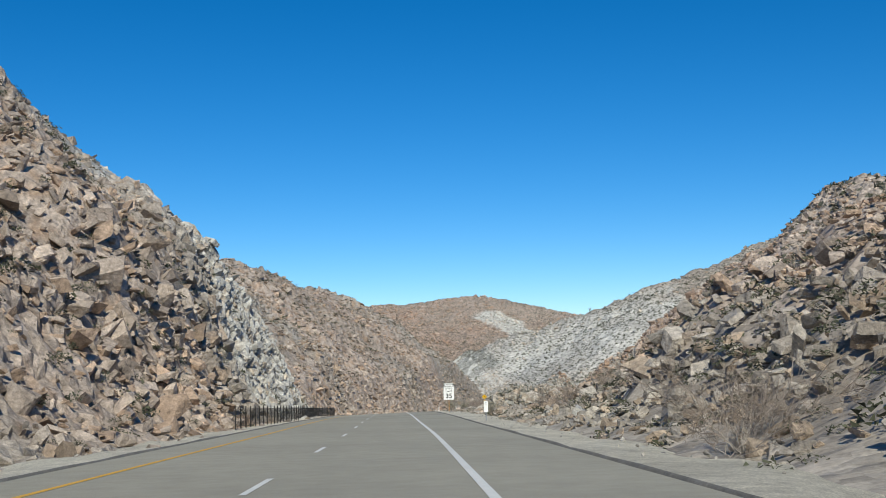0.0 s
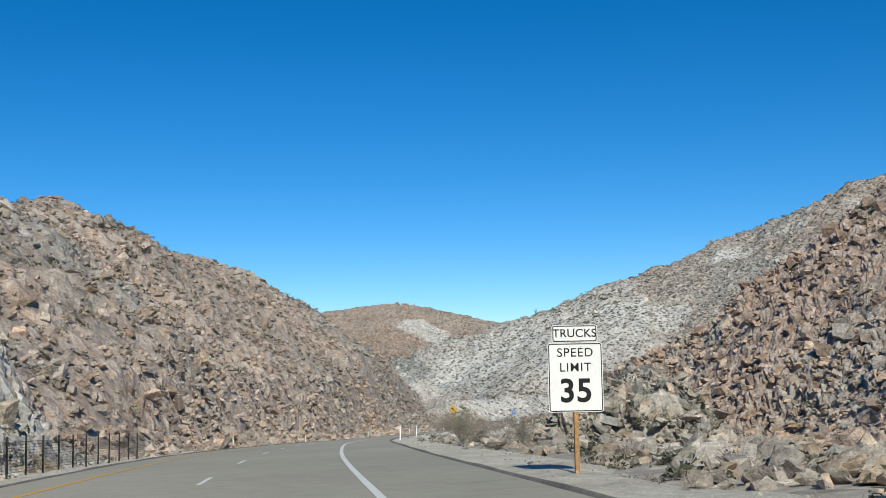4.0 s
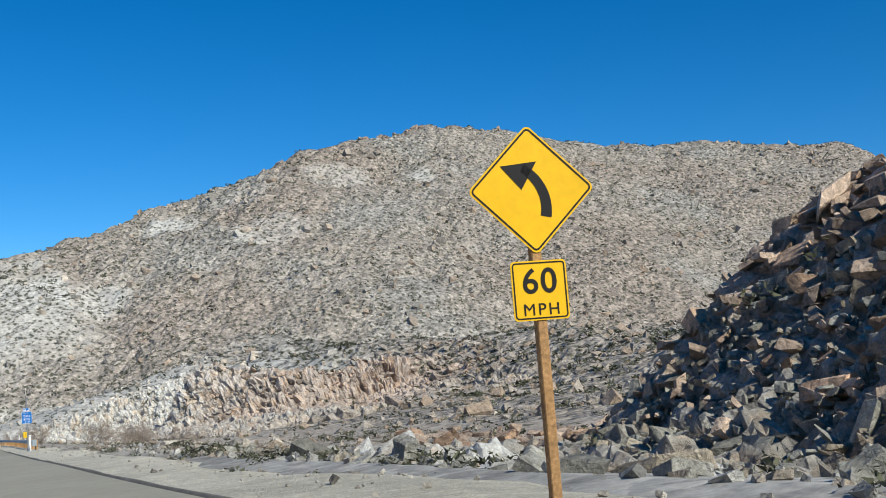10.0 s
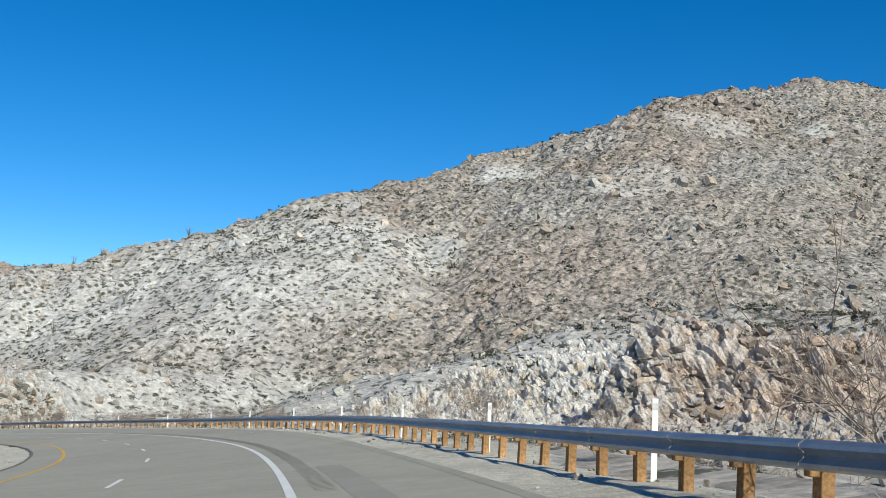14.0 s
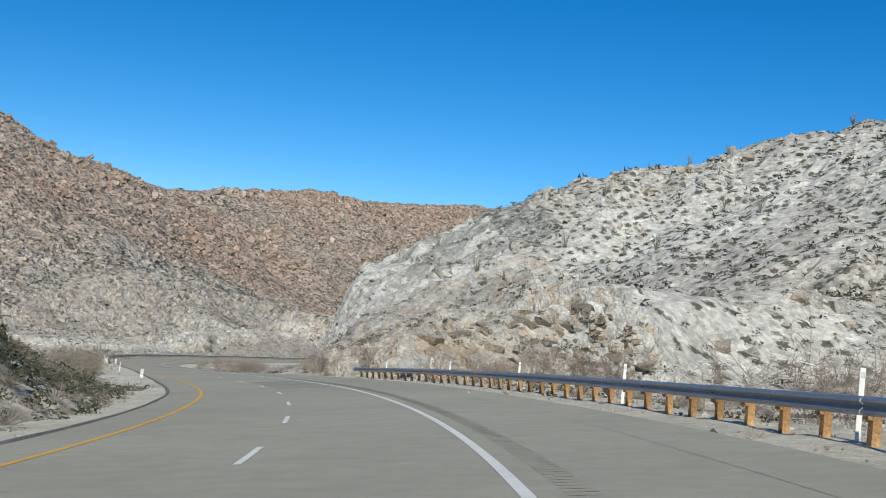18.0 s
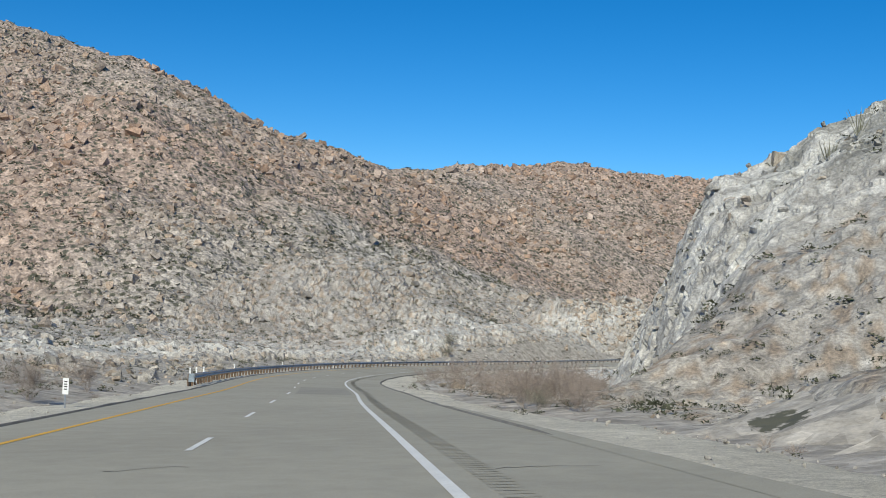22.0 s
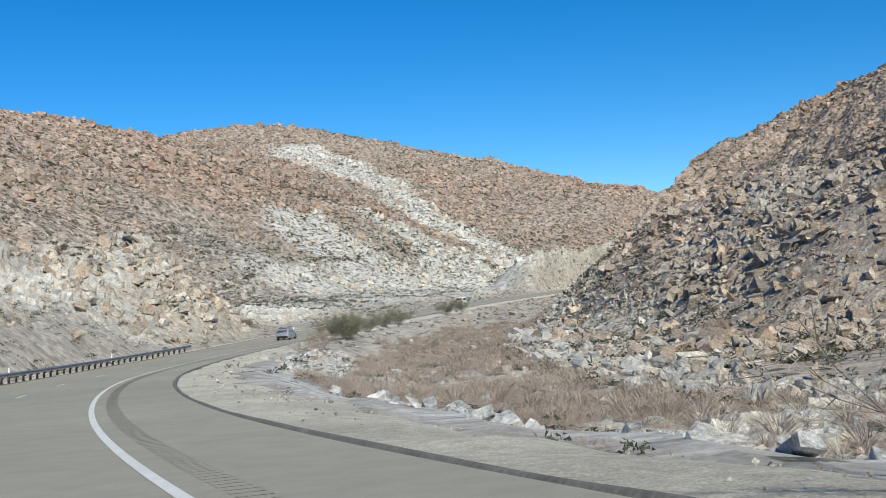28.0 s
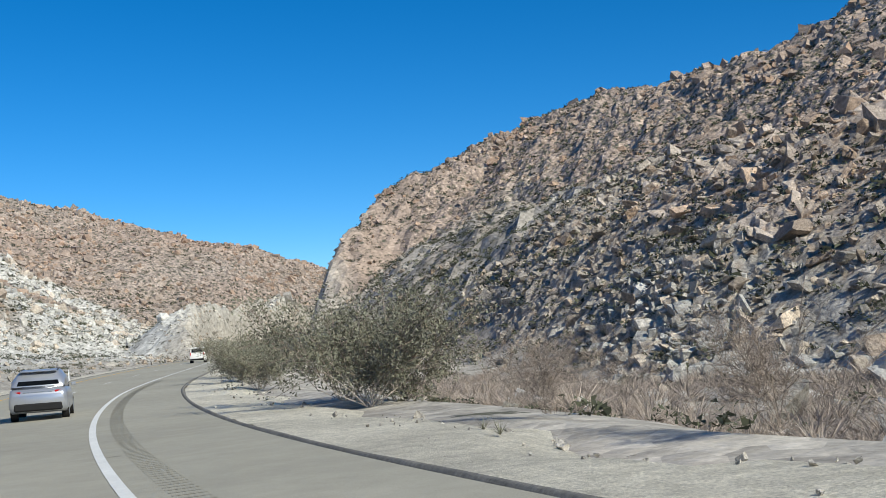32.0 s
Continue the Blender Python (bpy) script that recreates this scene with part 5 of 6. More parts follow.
def call_box():
    t = thing("call_box", "yellow emergency call box on a grey steel pole", "call box", at=stand(357.3, 4.2, -0.1, 0) @ pose(0, 0, 0, 0, -1.5, -8))
    part("pole", rod(bmesh.new(), (0, 0, 0), (0, 0, 4.28), 0.057, 0.052, 14), GALVANISED, t, smooth=False)
    part("base_plate", box(bmesh.new(), (0.26, 0.26, 0.025), (0, 0, 0.09), bevel=0.006), GALVANISED, t)
    p = part("name_plate", plate(0.76, 0.90, 0.005, 0.035, (0.0, -0.075, 2.68)), PAINT_BLUE, t, "blue plate with white lettering")
    part("border", border(0.75, 0.89, 0.016, 0.03, (0, -0.081, 2.68)), PAINT_WHITE, p)
    letters("lettering", "IMPERIAL COUNTY", 0.066, PAINT_WHITE, p, (0, -0.081, 3.00), spread=1.0)
    letters("lettering", "CALL", 0.215, PAINT_WHITE, p, (0, -0.081, 2.79), spread=1.15, bold=0.002)
    letters("lettering", "BOX", 0.215, PAINT_WHITE, p, (0, -0.081, 2.54), spread=1.15, bold=0.002)
    letters("numerals", "8", 0.15, PAINT_WHITE, p, (-0.1, -0.081, 2.35))
    letters("numerals", "60", 0.15, PAINT_WHITE, p, (0.13, -0.081, 2.35), spread=1.05)
    q = part("symbol_plate", plate(0.50, 0.26, 0.005, 0.03, (-0.02, -0.075, 3.29)), PAINT_BLUE, t, "small blue plate with white telephone symbols")
    part("border", border(0.495, 0.255, 0.01, 0.025, (-0.02, -0.081, 3.29)), PAINT_WHITE, q)
    bm = bmesh.new()
    for row in range(4):
        for k in range(4):
            box(bm, (0.042, 0.004, 0.026), (-0.225 + 0.052 * k, -0.082, 3.21 + 0.034 * row))
    box(bm, (0.13, 0.004, 0.03), (-0.148, -0.082, 3.375))
    part("keypad_symbol", bm, PAINT_WHITE, q)
    bm = bmesh.new()
    for k in range(7):
        a = radians(-10 - 13 * k)
        box(bm, (0.05, 0.004, 0.045), (0.035 + 0.16 * math.cos(a), -0.082, 3.37 + 0.16 * math.sin(a)), pose(0, 0, 0, 0, -math.degrees(a), 0))
    box(bm, (0.07, 0.004, 0.06), (0.185, -0.082, 3.365))
    box(bm, (0.06, 0.004, 0.07), (0.04, -0.082, 3.215))
    part("handset_symbol", bm, PAINT_WHITE, q)
    b = part("box", box(bmesh.new(), (0.25, 0.24, 0.47), (-0.16, -0.13, 1.36), bevel=0.015), BOX_YELLOW, t, "yellow enamelled metal box")
    part("door", box(bmesh.new(), (0.19, 0.02, 0.43), (-0.15, -0.262, 1.36), bevel=0.006), BOX_YELLOW, b)
    part("label_patch", box(bmesh.new(), (0.05, 0.006, 0.22), (-0.12, -0.275, 1.40)), material("faded_label", (0.62, 0.36, 0.02), 0.6), b)
    part("bracket", box(bmesh.new(), (0.10, 0.05, 0.10), (-0.02, -0.05, 1.36)), GALVANISED, b)
    s = part("solar_panel", box(bmesh.new(), (0.03, 0.34, 0.36), (0.18, 0.02, 4.02), pose(0, 0, 0, 0, -36, 12), bevel=0.006), CAR_GLASS, t, "small tilted solar panel")
    part("panel_frame", box(bmesh.new(), (0.02, 0.36, 0.38), (0.20, 0.02, 4.035), pose(0, 0, 0, 0, -36, 12)), PAINT_WHITE, s)
    part("panel_arm", rod(bmesh.new(), (0.03, 0, 4.1), (0.2, 0.02, 4.0), 0.018), GALVANISED, s)
    a = part("antenna", rod(bmesh.new(), (-0.03, 0, 4.34), (-0.03, 0, 4.98), 0.012, 0.008), PAINT_WHITE, t, "thin white whip antenna")
    part("antenna_mount", rod(bmesh.new(), (-0.03, 0, 4.2), (-0.03, 0, 4.36), 0.03, 0.018), DARK_STEEL, a)


def paddle(name, label, s, d, w=0.1, h=1.25, plate_h=0.5, dots=False, turn=0.0):
    """A marker: a narrow white plate on a steel post."""
    t = thing(name, label, "road marker", "roadside markers", stand(s, d, -0.12, turn))
    part("post", box(bmesh.new(), (0.055, 0.03, h - plate_h + 0.15), (0, 0.02, (h - plate_h) / 2 + 0.02), bevel=0.004), GALVANISED, t)
    p = part("plate", plate(w, plate_h, 0.006, 0.02, (0, 0, h - plate_h / 2)), PAINT_WHITE, t, "white plate")
    if dots:
        for k in (0, 1):
            part("reflector", rod(bmesh.new(), (0, -0.012, h - 0.1 - 0.11 * k), (0, -0.002, h - 0.1 - 0.11 * k), 0.032, sides=12), GALVANISED, p, "grey round reflector")
    else:
        if w == 0.22:
            letters("lettering", "IMP", 0.1, PAINT_BLACK, p, (0, -0.006, h - 0.2))
            letters("lettering", "R6", 0.17, PAINT_BLACK, p, (0, -0.006, h - 0.42), pose(0, 0, 0, 0, 90, 0))
        for k in range(0 if w == 0.22 else 4):
            part("figure_bar", box(bmesh.new(), (w * 0.5, 0.004, 0.035), (0, -0.006, h - 0.12 - 0.085 * k)), PAINT_BLACK, p)
    return t


def delineator(s, d, h=1.15, lean=0.0):
    t = thing("delineator", "slender white plastic delineator post", "road marker", "delineator posts", stand(s, d, -0.08) @ pose(0, 0, 0, 0, lean, 0))
    bm = bmesh.new()
    box(bm, (0.095, 0.012, h), (0, 0, h / 2), bevel=0.003)
    box(bm, (0.02, 0.03, h * 0.96), (0, 0.015, h / 2))
    part("blade", bm, PAINT_WHITE, t)
    part("reflector", box(bmesh.new(), (0.07, 0.004, 0.1), (0, -0.009, h - 0.12)), material("grey_reflector", (0.6, 0.62, 0.63), 0.35), t, "silver reflector patch")
    return t


speed_sign()
curve_sign()
call_box()
paddle("culvert_marker", "white drain marker plate with two round reflectors", 72.5, 4.2, 0.26, 1.3, 0.72, True)
paddle("mile_marker", "white mile marker plate on a steel post", 556.2, 7.8, 0.22, 1.5, 0.75)
paddle("mile_marker", "white mile marker plate beside the median line", 566, -10.4, 0.2, 1.15, 0.6)
paddle("mile_marker", "white mile marker plate beside the median line", 634, -10.2, 0.2, 1.1, 0.55)
for _s, _d in ((195.2, 3.8), (235.8, 3.45)):
    delineator(_s, _d, 1.2 if _s > 200 else 1.1, 2.5)
for _s, _d in ((227, -15.5), (262, -15), (300, -14.5), (335, -14.5), (372, -14), (608, -10.6), (950, -10.2), (985, -10.2)):
    delineator(_s, _d, 0.95)


# ---- guardrails ----
W_BEAM = ((0.0, 0.155), (0.02, 0.150), (0.075, 0.115), (0.080, 0.075), (0.02, 0.025), (0.0, 0.0), (0.02, -0.025), (0.080, -0.075), (0.075, -0.115), (0.02, -0.150), (0.0, -0.155))


def guardrail(label, s0, s1, d, towards, post_mat, post_step=1.905, flare=0.0):
    """Steel W-beams on wooden posts; towards is +1 where traffic lies at greater d."""
    t = thing("guardrail", label, "guardrail", at=Matrix.Translation(Vector(on_road((s0 + s1) / 2, d))))
    base = Vector(on_road((s0 + s1) / 2, d))

    def off(s):
        return d + flare * float(band(np.float64(s), 392.0, 450.0))

    def put(s, dd, h):
        return Vector(on_road(s, off(s) + dd, h)) - base

    n = round((s1 - s0) / 3.81)
    for k in range(n):
        bm = bmesh.new()
        rows = []
        for j in range(4):
            s = s0 + 3.81 * (k + j / 3) + (0.02 if j == 0 else 0)
            rows.append([bm.verts.new(put(s, towards * (0.10 + o), 0.58 + z)) for o, z in W_BEAM])
        for a, b in zip(rows, rows[1:]):
            for i in range(len(W_BEAM) - 1):
                bm.faces.new((a[i], a[i + 1], b[i + 1], b[i]))
        part("rail", bm, GALVANISED, t)
    pm = bpy.data.meshes.new("post")
    bm = box(bmesh.new(), (0.15, 0.2, 0.98), (0, 0, 0.28), bevel=0.008)
    box(bm, (0.2, 0.14, 0.34), (0.09 * towards, 0, 0.56), bevel=0.008)
    bm.to_mesh(pm)
    bm.free()
    pm.materials.append(post_mat)
    for k in range(int((s1 - s0) / post_step) + 1):
        s = s0 + post_step * k
        ob = new("post", pm)
        ob.parent = t
        ob.matrix_basis = Matrix.Translation(put(s, -0.09 * towards, -0.05)) @ pose(0, 0, 0, 0, rng.normal(0, 0.8), road_turn(s))
    e = part("end_terminal", box(bmesh.new(), (0.36, 0.05, 0.52), put(s0 - 0.25, towards * 0.1, 0.5), pose(0, 0, 0, 0, 0, road_turn(s0)), bevel=0.015), material("pale_steel", (0.30, 0.36, 0.41), 0.5, 0.3), t, "pale blue-grey steel end plate")
    part("brace", rod(bmesh.new(), put(s0 - 0.3, towards * 0.2, 0.65), put(s0 - 0.1, towards * 0.45, 0.0), 0.022), GALVANISED, e)
    part("end_post", box(bmesh.new(), (0.1, 0.12, 0.8), put(s0 - 0.2, towards * 0.0, 0.3)), DARK_STEEL, e)
    return t


guardrail("galvanised steel guardrail on brown wooden posts beside the shoulder", 362.4, 571, 5.0, -1, WOOD_POST, flare=1.1)
guardrail("galvanised steel guardrail along the median side", 666, 906, -10.0, 1, SHADED_POST, flare=0.0)
for _s in (361.9, 363.8, 366.4):
    delineator(_s, 4.6, 1.3)
for _s in (387, 399, 413.6, 428.7, 443, 457, 470, 484.4, 500.5, 516, 531, 546, 563):
    delineator(_s, 5.25 + 1.1 * float(band(np.float64(_s), 392.0, 450.0)), 1.25)
for _s in (669, 673, 678, 700, 730, 760, 790, 820, 850, 880):
    delineator(_s, -10.35, 1.15)


# ---- the dark fence by the first cut ----
def fence(s0, s1, d):
    base = Vector(on_road((s0 + s1) / 2, d))
    t = thing("fence", "low dark steel mesh fence at the foot of the rock cut", "fence", at=Matrix.Translation(base))
    pm = bpy.data.meshes.new("post")
    bm = rod(bmesh.new(), (0, 0, -0.2), (0, 0, 1.3), 0.035, sides=6)
    bm.to_mesh(pm)
    bm.free()
    pm.materials.append(DARK_STEEL)
    step = 2.4
    for k in range(int((s1 - s0) / step)):
        s = s0 + k * step
        ob = new("post", pm)
        ob.parent = t
        ob.matrix_basis = Matrix.Translation(Vector(on_road(s, d, 0.0)) - base)
        bm = bmesh.new()
        for j in range(11):
            h = 0.12 + 0.1 * j
            rod(bm, Vector(on_road(s, d, h)) - base, Vector(on_road(s + step, d, h)) - base, 0.007, sides=3)
        for j in range(1, 16):
            u = s + step * j / 16
            rod(bm, Vector(on_road(u, d, 0.1)) - base, Vector(on_road(u, d, 1.13)) - base, 0.006, sides=3)
        part("mesh_panel", bm, DARK_STEEL, t)
    return t


fence(66, 118, -10.6)
fence(121, 170, -10.9)


# ---- vehicles, standing where the last moments show them ----
def sweep_body(rows, width_at):
    """A closed body from (y, z_low, z_high, half width low, half width high) sections."""
    bm = bmesh.new()
    rings = []
    for y, z0, z1, w0, w1 in rows:
        mid = z0 + (z1 - z0) * 0.55
        ring = [(-w0 * 0.92, z0), (-w0, z0 + 0.12), (-w0 * 1.0, mid), (-w1, z1 - 0.04), (-w1 * 0.9, z1), (w1 * 0.9, z1), (w1, z1 - 0.04), (w0, mid), (w0, z0 + 0.12), (w0 * 0.92, z0)]
        rings.append([bm.verts.new((x, y, z)) for x, z in ring])
    for a, b in zip(rings, rings[1:]):
        for i in range(10):
            j = (i + 1) % 10
            bm.faces.new((a[i], a[j], b[j], b[i]))
    bm.faces.new(rings[0])
    bm.faces.new(rings[-1][::-1])
    bmesh.ops.recalc_face_normals(bm, faces=bm.faces)
    return bm


def wheel(parent, x, y, r=0.33, w=0.22):
    t = part("wheel", rod(bmesh.new(), (x - w / 2, y, r), (x + w / 2, y, r), r, sides=24), RUBBER, parent, "black tyre")
    part("rim", rod(bmesh.new(), (x - w / 2 - 0.006 if x < 0 else x, y, r), (x if x < 0 else x + w / 2 + 0.006, y, r), r * 0.64, sides=16), GALVANISED, t, "grey alloy rim")


def suv():
    t = thing("suv", "silver compact SUV with dark glass on the asphalt", "car", at=stand(921, -1.85, 0.0))
    b = part("body", sweep_body([(-2.20, 0.48, 0.86, 0.80, 0.78), (-2.12, 0.34, 1.02, 0.90, 0.86), (-1.75, 0.26, 1.06, 0.915, 0.88), (0.6, 0.26, 1.02, 0.915, 0.88), (1.5, 0.28, 0.96, 0.90, 0.82), (2.1, 0.34, 0.84, 0.84, 0.74), (2.25, 0.45, 0.70, 0.74, 0.66)], None), CAR_SILVER, t, "silver painted body", True)
    c = part("cabin", sweep_body([(-1.95, 1.0, 1.12, 0.84, 0.78), (-1.62, 0.98, 1.58, 0.84, 0.62), (-0.6, 0.98, 1.66, 0.84, 0.66), (0.35, 0.98, 1.58, 0.83, 0.64), (1.15, 0.94, 1.02, 0.80, 0.76)], None), CAR_SILVER, t, "silver roof and pillars", True)
    bm = bmesh.new()
    v = [bm.verts.new(p) for p in ((-0.66, -1.93, 1.16), (0.66, -1.93, 1.16), (0.54, -1.665, 1.50), (-0.54, -1.665, 1.50))]
    bm.faces.new(v)
    bmesh.ops.solidify(bm, geom=bm.faces[:], thickness=0.02)
    part("rear_window", bm, CAR_GLASS, c, "dark rear window")
    for sx in (-1, 1):
        bm = bmesh.new()
        v = [bm.verts.new((sx * x, y, z)) for x, y, z in ((0.845, -1.5, 1.12), (0.845, 0.75, 1.1), (0.715, 0.2, 1.48), (0.70, -1.35, 1.48))]
        bm.faces.new(v)
        bmesh.ops.solidify(bm, geom=bm.faces[:], thickness=0.02)
        part("side_window", bm, CAR_GLASS, c, "dark side window")
        part("tail_light", box(bmesh.new(), (0.34, 0.1, 0.13), (sx * 0.68, -2.10, 0.93), pose(0, 0, 0, 0, -sx * 8, sx * 12), bevel=0.03), LAMP_RED, b, "red tail light")
        part("mirror", box(bmesh.new(), (0.18, 0.1, 0.13), (sx * 0.98, 0.55, 1.08), bevel=0.03), CAR_SILVER, b)
        for y in (-1.35, 1.35):
            wheel(t, sx * 0.80, y)
    part("rear_bumper", box(bmesh.new(), (1.5, 0.16, 0.26), (0, -2.16, 0.46), bevel=0.05), RUBBER, b, "black lower bumper")
    part("chrome_strip", box(bmesh.new(), (0.9, 0.03, 0.035), (0, -2.165, 0.94), bevel=0.008), GALVANISED, b, "chrome strip across the tailgate")
    pl = part("number_plate", box(bmesh.new(), (0.32, 0.02, 0.16), (0, -2.18, 0.80), bevel=0.006), PAINT_WHITE, b, "white number plate")
    part("figure_bar", box(bmesh.new(), (0.22, 0.006, 0.05), (0, -2.193, 0.80)), PAINT_BLUE, pl)
    part("spoiler", box(bmesh.new(), (1.15, 0.22, 0.04), (0, -1.68, 1.60), pose(0, 0, 0, -8), bevel=0.012), CAR_SILVER, c)
    for sx in (-1, 1):
        part("roof_rail", rod(bmesh.new(), (sx * 0.6, -1.4, 1.66), (sx * 0.58, 0.1, 1.66), 0.02), DARK_STEEL, c)
    return t


def van(s, label):
    t = thing("van", label, "van", at=stand(s, -1.85))
    b = part("body", sweep_body([(-2.45, 0.40, 1.10, 0.86, 0.84), (-2.38, 0.32, 1.94, 0.94, 0.80), (1.0, 0.30, 2.0, 0.95, 0.82), (1.7, 0.30, 1.25, 0.93, 0.82), (2.45, 0.36, 0.95, 0.88, 0.74)], None), CAR_WHITE, t, "white painted body", True)
    part("rear_window", box(bmesh.new(), (1.35, 0.03, 0.5), (0, -2.425, 1.58), pose(0, 0, 0, -4), bevel=0.01), CAR_GLASS, b, "dark rear window")
    for sx in (-1, 1):
        part("side_window", box(bmesh.new(), (0.03, 3.0, 0.45), (sx * 0.89, -0.7, 1.6), pose(0, 0, 0, 0, -sx * 8), bevel=0.01), CAR_GLASS, b, "dark side window")
        part("tail_light", box(bmesh.new(), (0.12, 0.06, 0.36), (sx * 0.82, -2.43, 1.15), bevel=0.015), LAMP_RED, b, "red tail light")
        for y in (-1.5, 1.5):
            wheel(t, sx * 0.83, y, 0.34)
    part("rear_bumper", box(bmesh.new(), (1.75, 0.14, 0.2), (0, -2.48, 0.46), bevel=0.04), RUBBER, b, "grey rear bumper")
    pl = part("number_plate", box(bmesh.new(), (0.3, 0.02, 0.15), (0, -2.46, 0.85)), PAINT_WHITE, b)
    part("figure_bar", box(bmesh.new(), (0.2, 0.006, 0.05), (0, -2.474, 0.85)), PAINT_BLACK, pl)
    return t


suv()
van(1030, "white van with dark rear glass on the asphalt")


# ---- bushes ----
def prisms(a, b, r0, r1):
    """Three-sided tapered twigs from a to b."""
    a, b = np.asarray(a, float), np.asarray(b, float)
    way = b - a
    way /= np.linalg.norm(way, axis=1)[:, None] + 1e-9
    u = np.cross(way, rng.normal(size=a.shape))
    u /= np.linalg.norm(u, axis=1)[:, None] + 1e-9
    v = np.cross(way, u)
    rings = []
    for p, r in ((a, r0), (b, r1)):
        for k in range(3):
            t = 2 * np.pi * k / 3
            rings.append(p + (math.cos(t) * u + math.sin(t) * v) * np.asarray(r)[:, None])
    verts = np.stack(rings, 1).reshape(-1, 3)
    f = np.array([(0, 1, 4), (0, 4, 3), (1, 2, 5), (1, 5, 4), (2, 0, 3), (2, 3, 5)])
    return verts, (f[None] + 6 * np.arange(len(a))[:, None, None]).reshape(-1, 3)


def grow(h, w, stems, thick, fork=3, lean=0.9):
    """Segments of a many-stemmed bush: (a, b, r0, r1) of its stems and of its twigs, and the twigs' ends."""
    big, small = [], []
    for _ in range(stems):
        p = np.array([*rng.normal(0, 0.06 * w, 2), -0.05])
        t, e = rng.uniform(0, 2 * np.pi), rng.uniform(0.1, lean)
        way = np.array([math.cos(t) * math.sin(e) * w / h, math.sin(t) * math.sin(e) * w / h, math.cos(e)])
        way *= h * rng.uniform(0.65, 1.05) / 4 / max(way[2], 0.55)
        r = thick * rng.uniform(0.6, 1.1)
        for k in range(4):
            q = p + way * rng.uniform(0.8, 1.2) + rng.normal(0, 0.05 * h, 3)
            big.append((p, q, r * (1 - 0.2 * k), r * (0.8 - 0.2 * k) + 0.002))
            for _ in range(fork if k else 1):
                g = way * rng.uniform(0.3, 0.8) + rng.normal(0, 0.085 * h, 3)
                m = q + g
                small.append((q, m, r * 0.3 + 0.002, 0.004))
                for _ in range(2):
                    n = m + g * 0.5 + rng.normal(0, 0.07 * h, 3)
                    n[2] = max(n[2], 0.05)
                    small.append((m, n, 0.0045, 0.002))
            p = q
    return big, small


def bush_meshes(h, w, stems, thick, leaves=0, fork=3, lean=0.9, leaf=(0.012, 0.026), wide=0.5):
    big, small = grow(h, w, stems, thick, fork, lean)
    out = []
    for segs in (big, small):
        a, b, r0, r1 = (np.array(c) for c in zip(*segs))
        out.append(prisms(a, b, r0, r1))
    if leaves:
        ends = np.array([s[1] for s in small])
        p = ends[rng.integers(0, len(ends), leaves)] + rng.normal(0, 0.06 * h, (leaves, 3))
        way = rng.normal(size=(leaves, 3))
        way /= np.linalg.norm(way, axis=1)[:, None]
        side = np.cross(way, rng.normal(size=(leaves, 3)))
        side /= np.linalg.norm(side, axis=1)[:, None]
        size = h * rng.uniform(*leaf, (leaves, 1))
        v = np.stack([p - side * size * wide, p + side * size * wide, p + way * size * 2], 1)
        v[..., 2] = v[..., 2].clip(0.02)
        out.append((v.reshape(-1, 3), np.arange(3 * leaves).reshape(-1, 3)))
    return out


def bush(name, label, shape, mats):
    t = thing(name, label, "bush")
    for part_name, (v, f), mat in zip(("stem", "twigwork", "foliage"), shape, mats):
        ob = tagged(new(part_name, mesh_of(part_name, v, f, mat)), kind="stuff")
        ob.parent = t
    return t


FINE_TWIGS = dict(leaf=(0.035, 0.08), wide=0.045)
BARE = [bush("desert_bush", "leafless grey desert bush with tangled twigs", bush_meshes(1, w, 15, 0.006, 2600, 3, **FINE_TWIGS), (BARK, TWIG, TWIG)) for w in (1.1, 1.3, 1.6)]
DRY = [bush("desert_bush", "dry straw-brown desert bush with tangled twigs", bush_meshes(1, w, 18, 0.005, 4200, 4, **FINE_TWIGS), (TWIG, TWIG, BRUSH)) for w in (1.3, 1.7)]
GREEN = [bush("green_bush", "dusty grey-green desert bush with fine leaves", bush_meshes(1, w, 15, 0.01, 4200), (BARK, TWIG, LEAF)) for w in (1.0, 1.2)]
LEAFY = [bush("green_bush", "tall dusty grey-green desert tree with fine leaves", bush_meshes(1, w, 18, 0.008, 11000, 5, leaf=(0.014, 0.03)), (BARK, TWIG, LEAF)) for w in (1.1,)]
TREE = [bush("bare_tree", "leafless desert tree with pale bark and fine twigs", bush_meshes(1, 1.3, 20, 0.006, 15000, 6, 0.95, leaf=(0.015, 0.05), wide=0.05), (BARK, TWIG, TWIG))]


def plant(kind, rows):
    """Rows of station, metres right of the line, height."""
    for s, d, h in rows:
        x, y, z = on_road(s, d)
        z = min(z - 0.05, float(ground_at(x, y)) + 0.15) if abs(d + 3.5) < 12 else float(ground_at(x, y))
        proto = kind[int(rng.integers(len(kind)))]
        copy = copy_thing(proto, pose(x, y, z, 0, 0, rng.uniform(0, 360)) @ Matrix.Diagonal((h, h, h * rng.uniform(0.9, 1.1), 1)))
        copy["group"] = "roadside bushes"


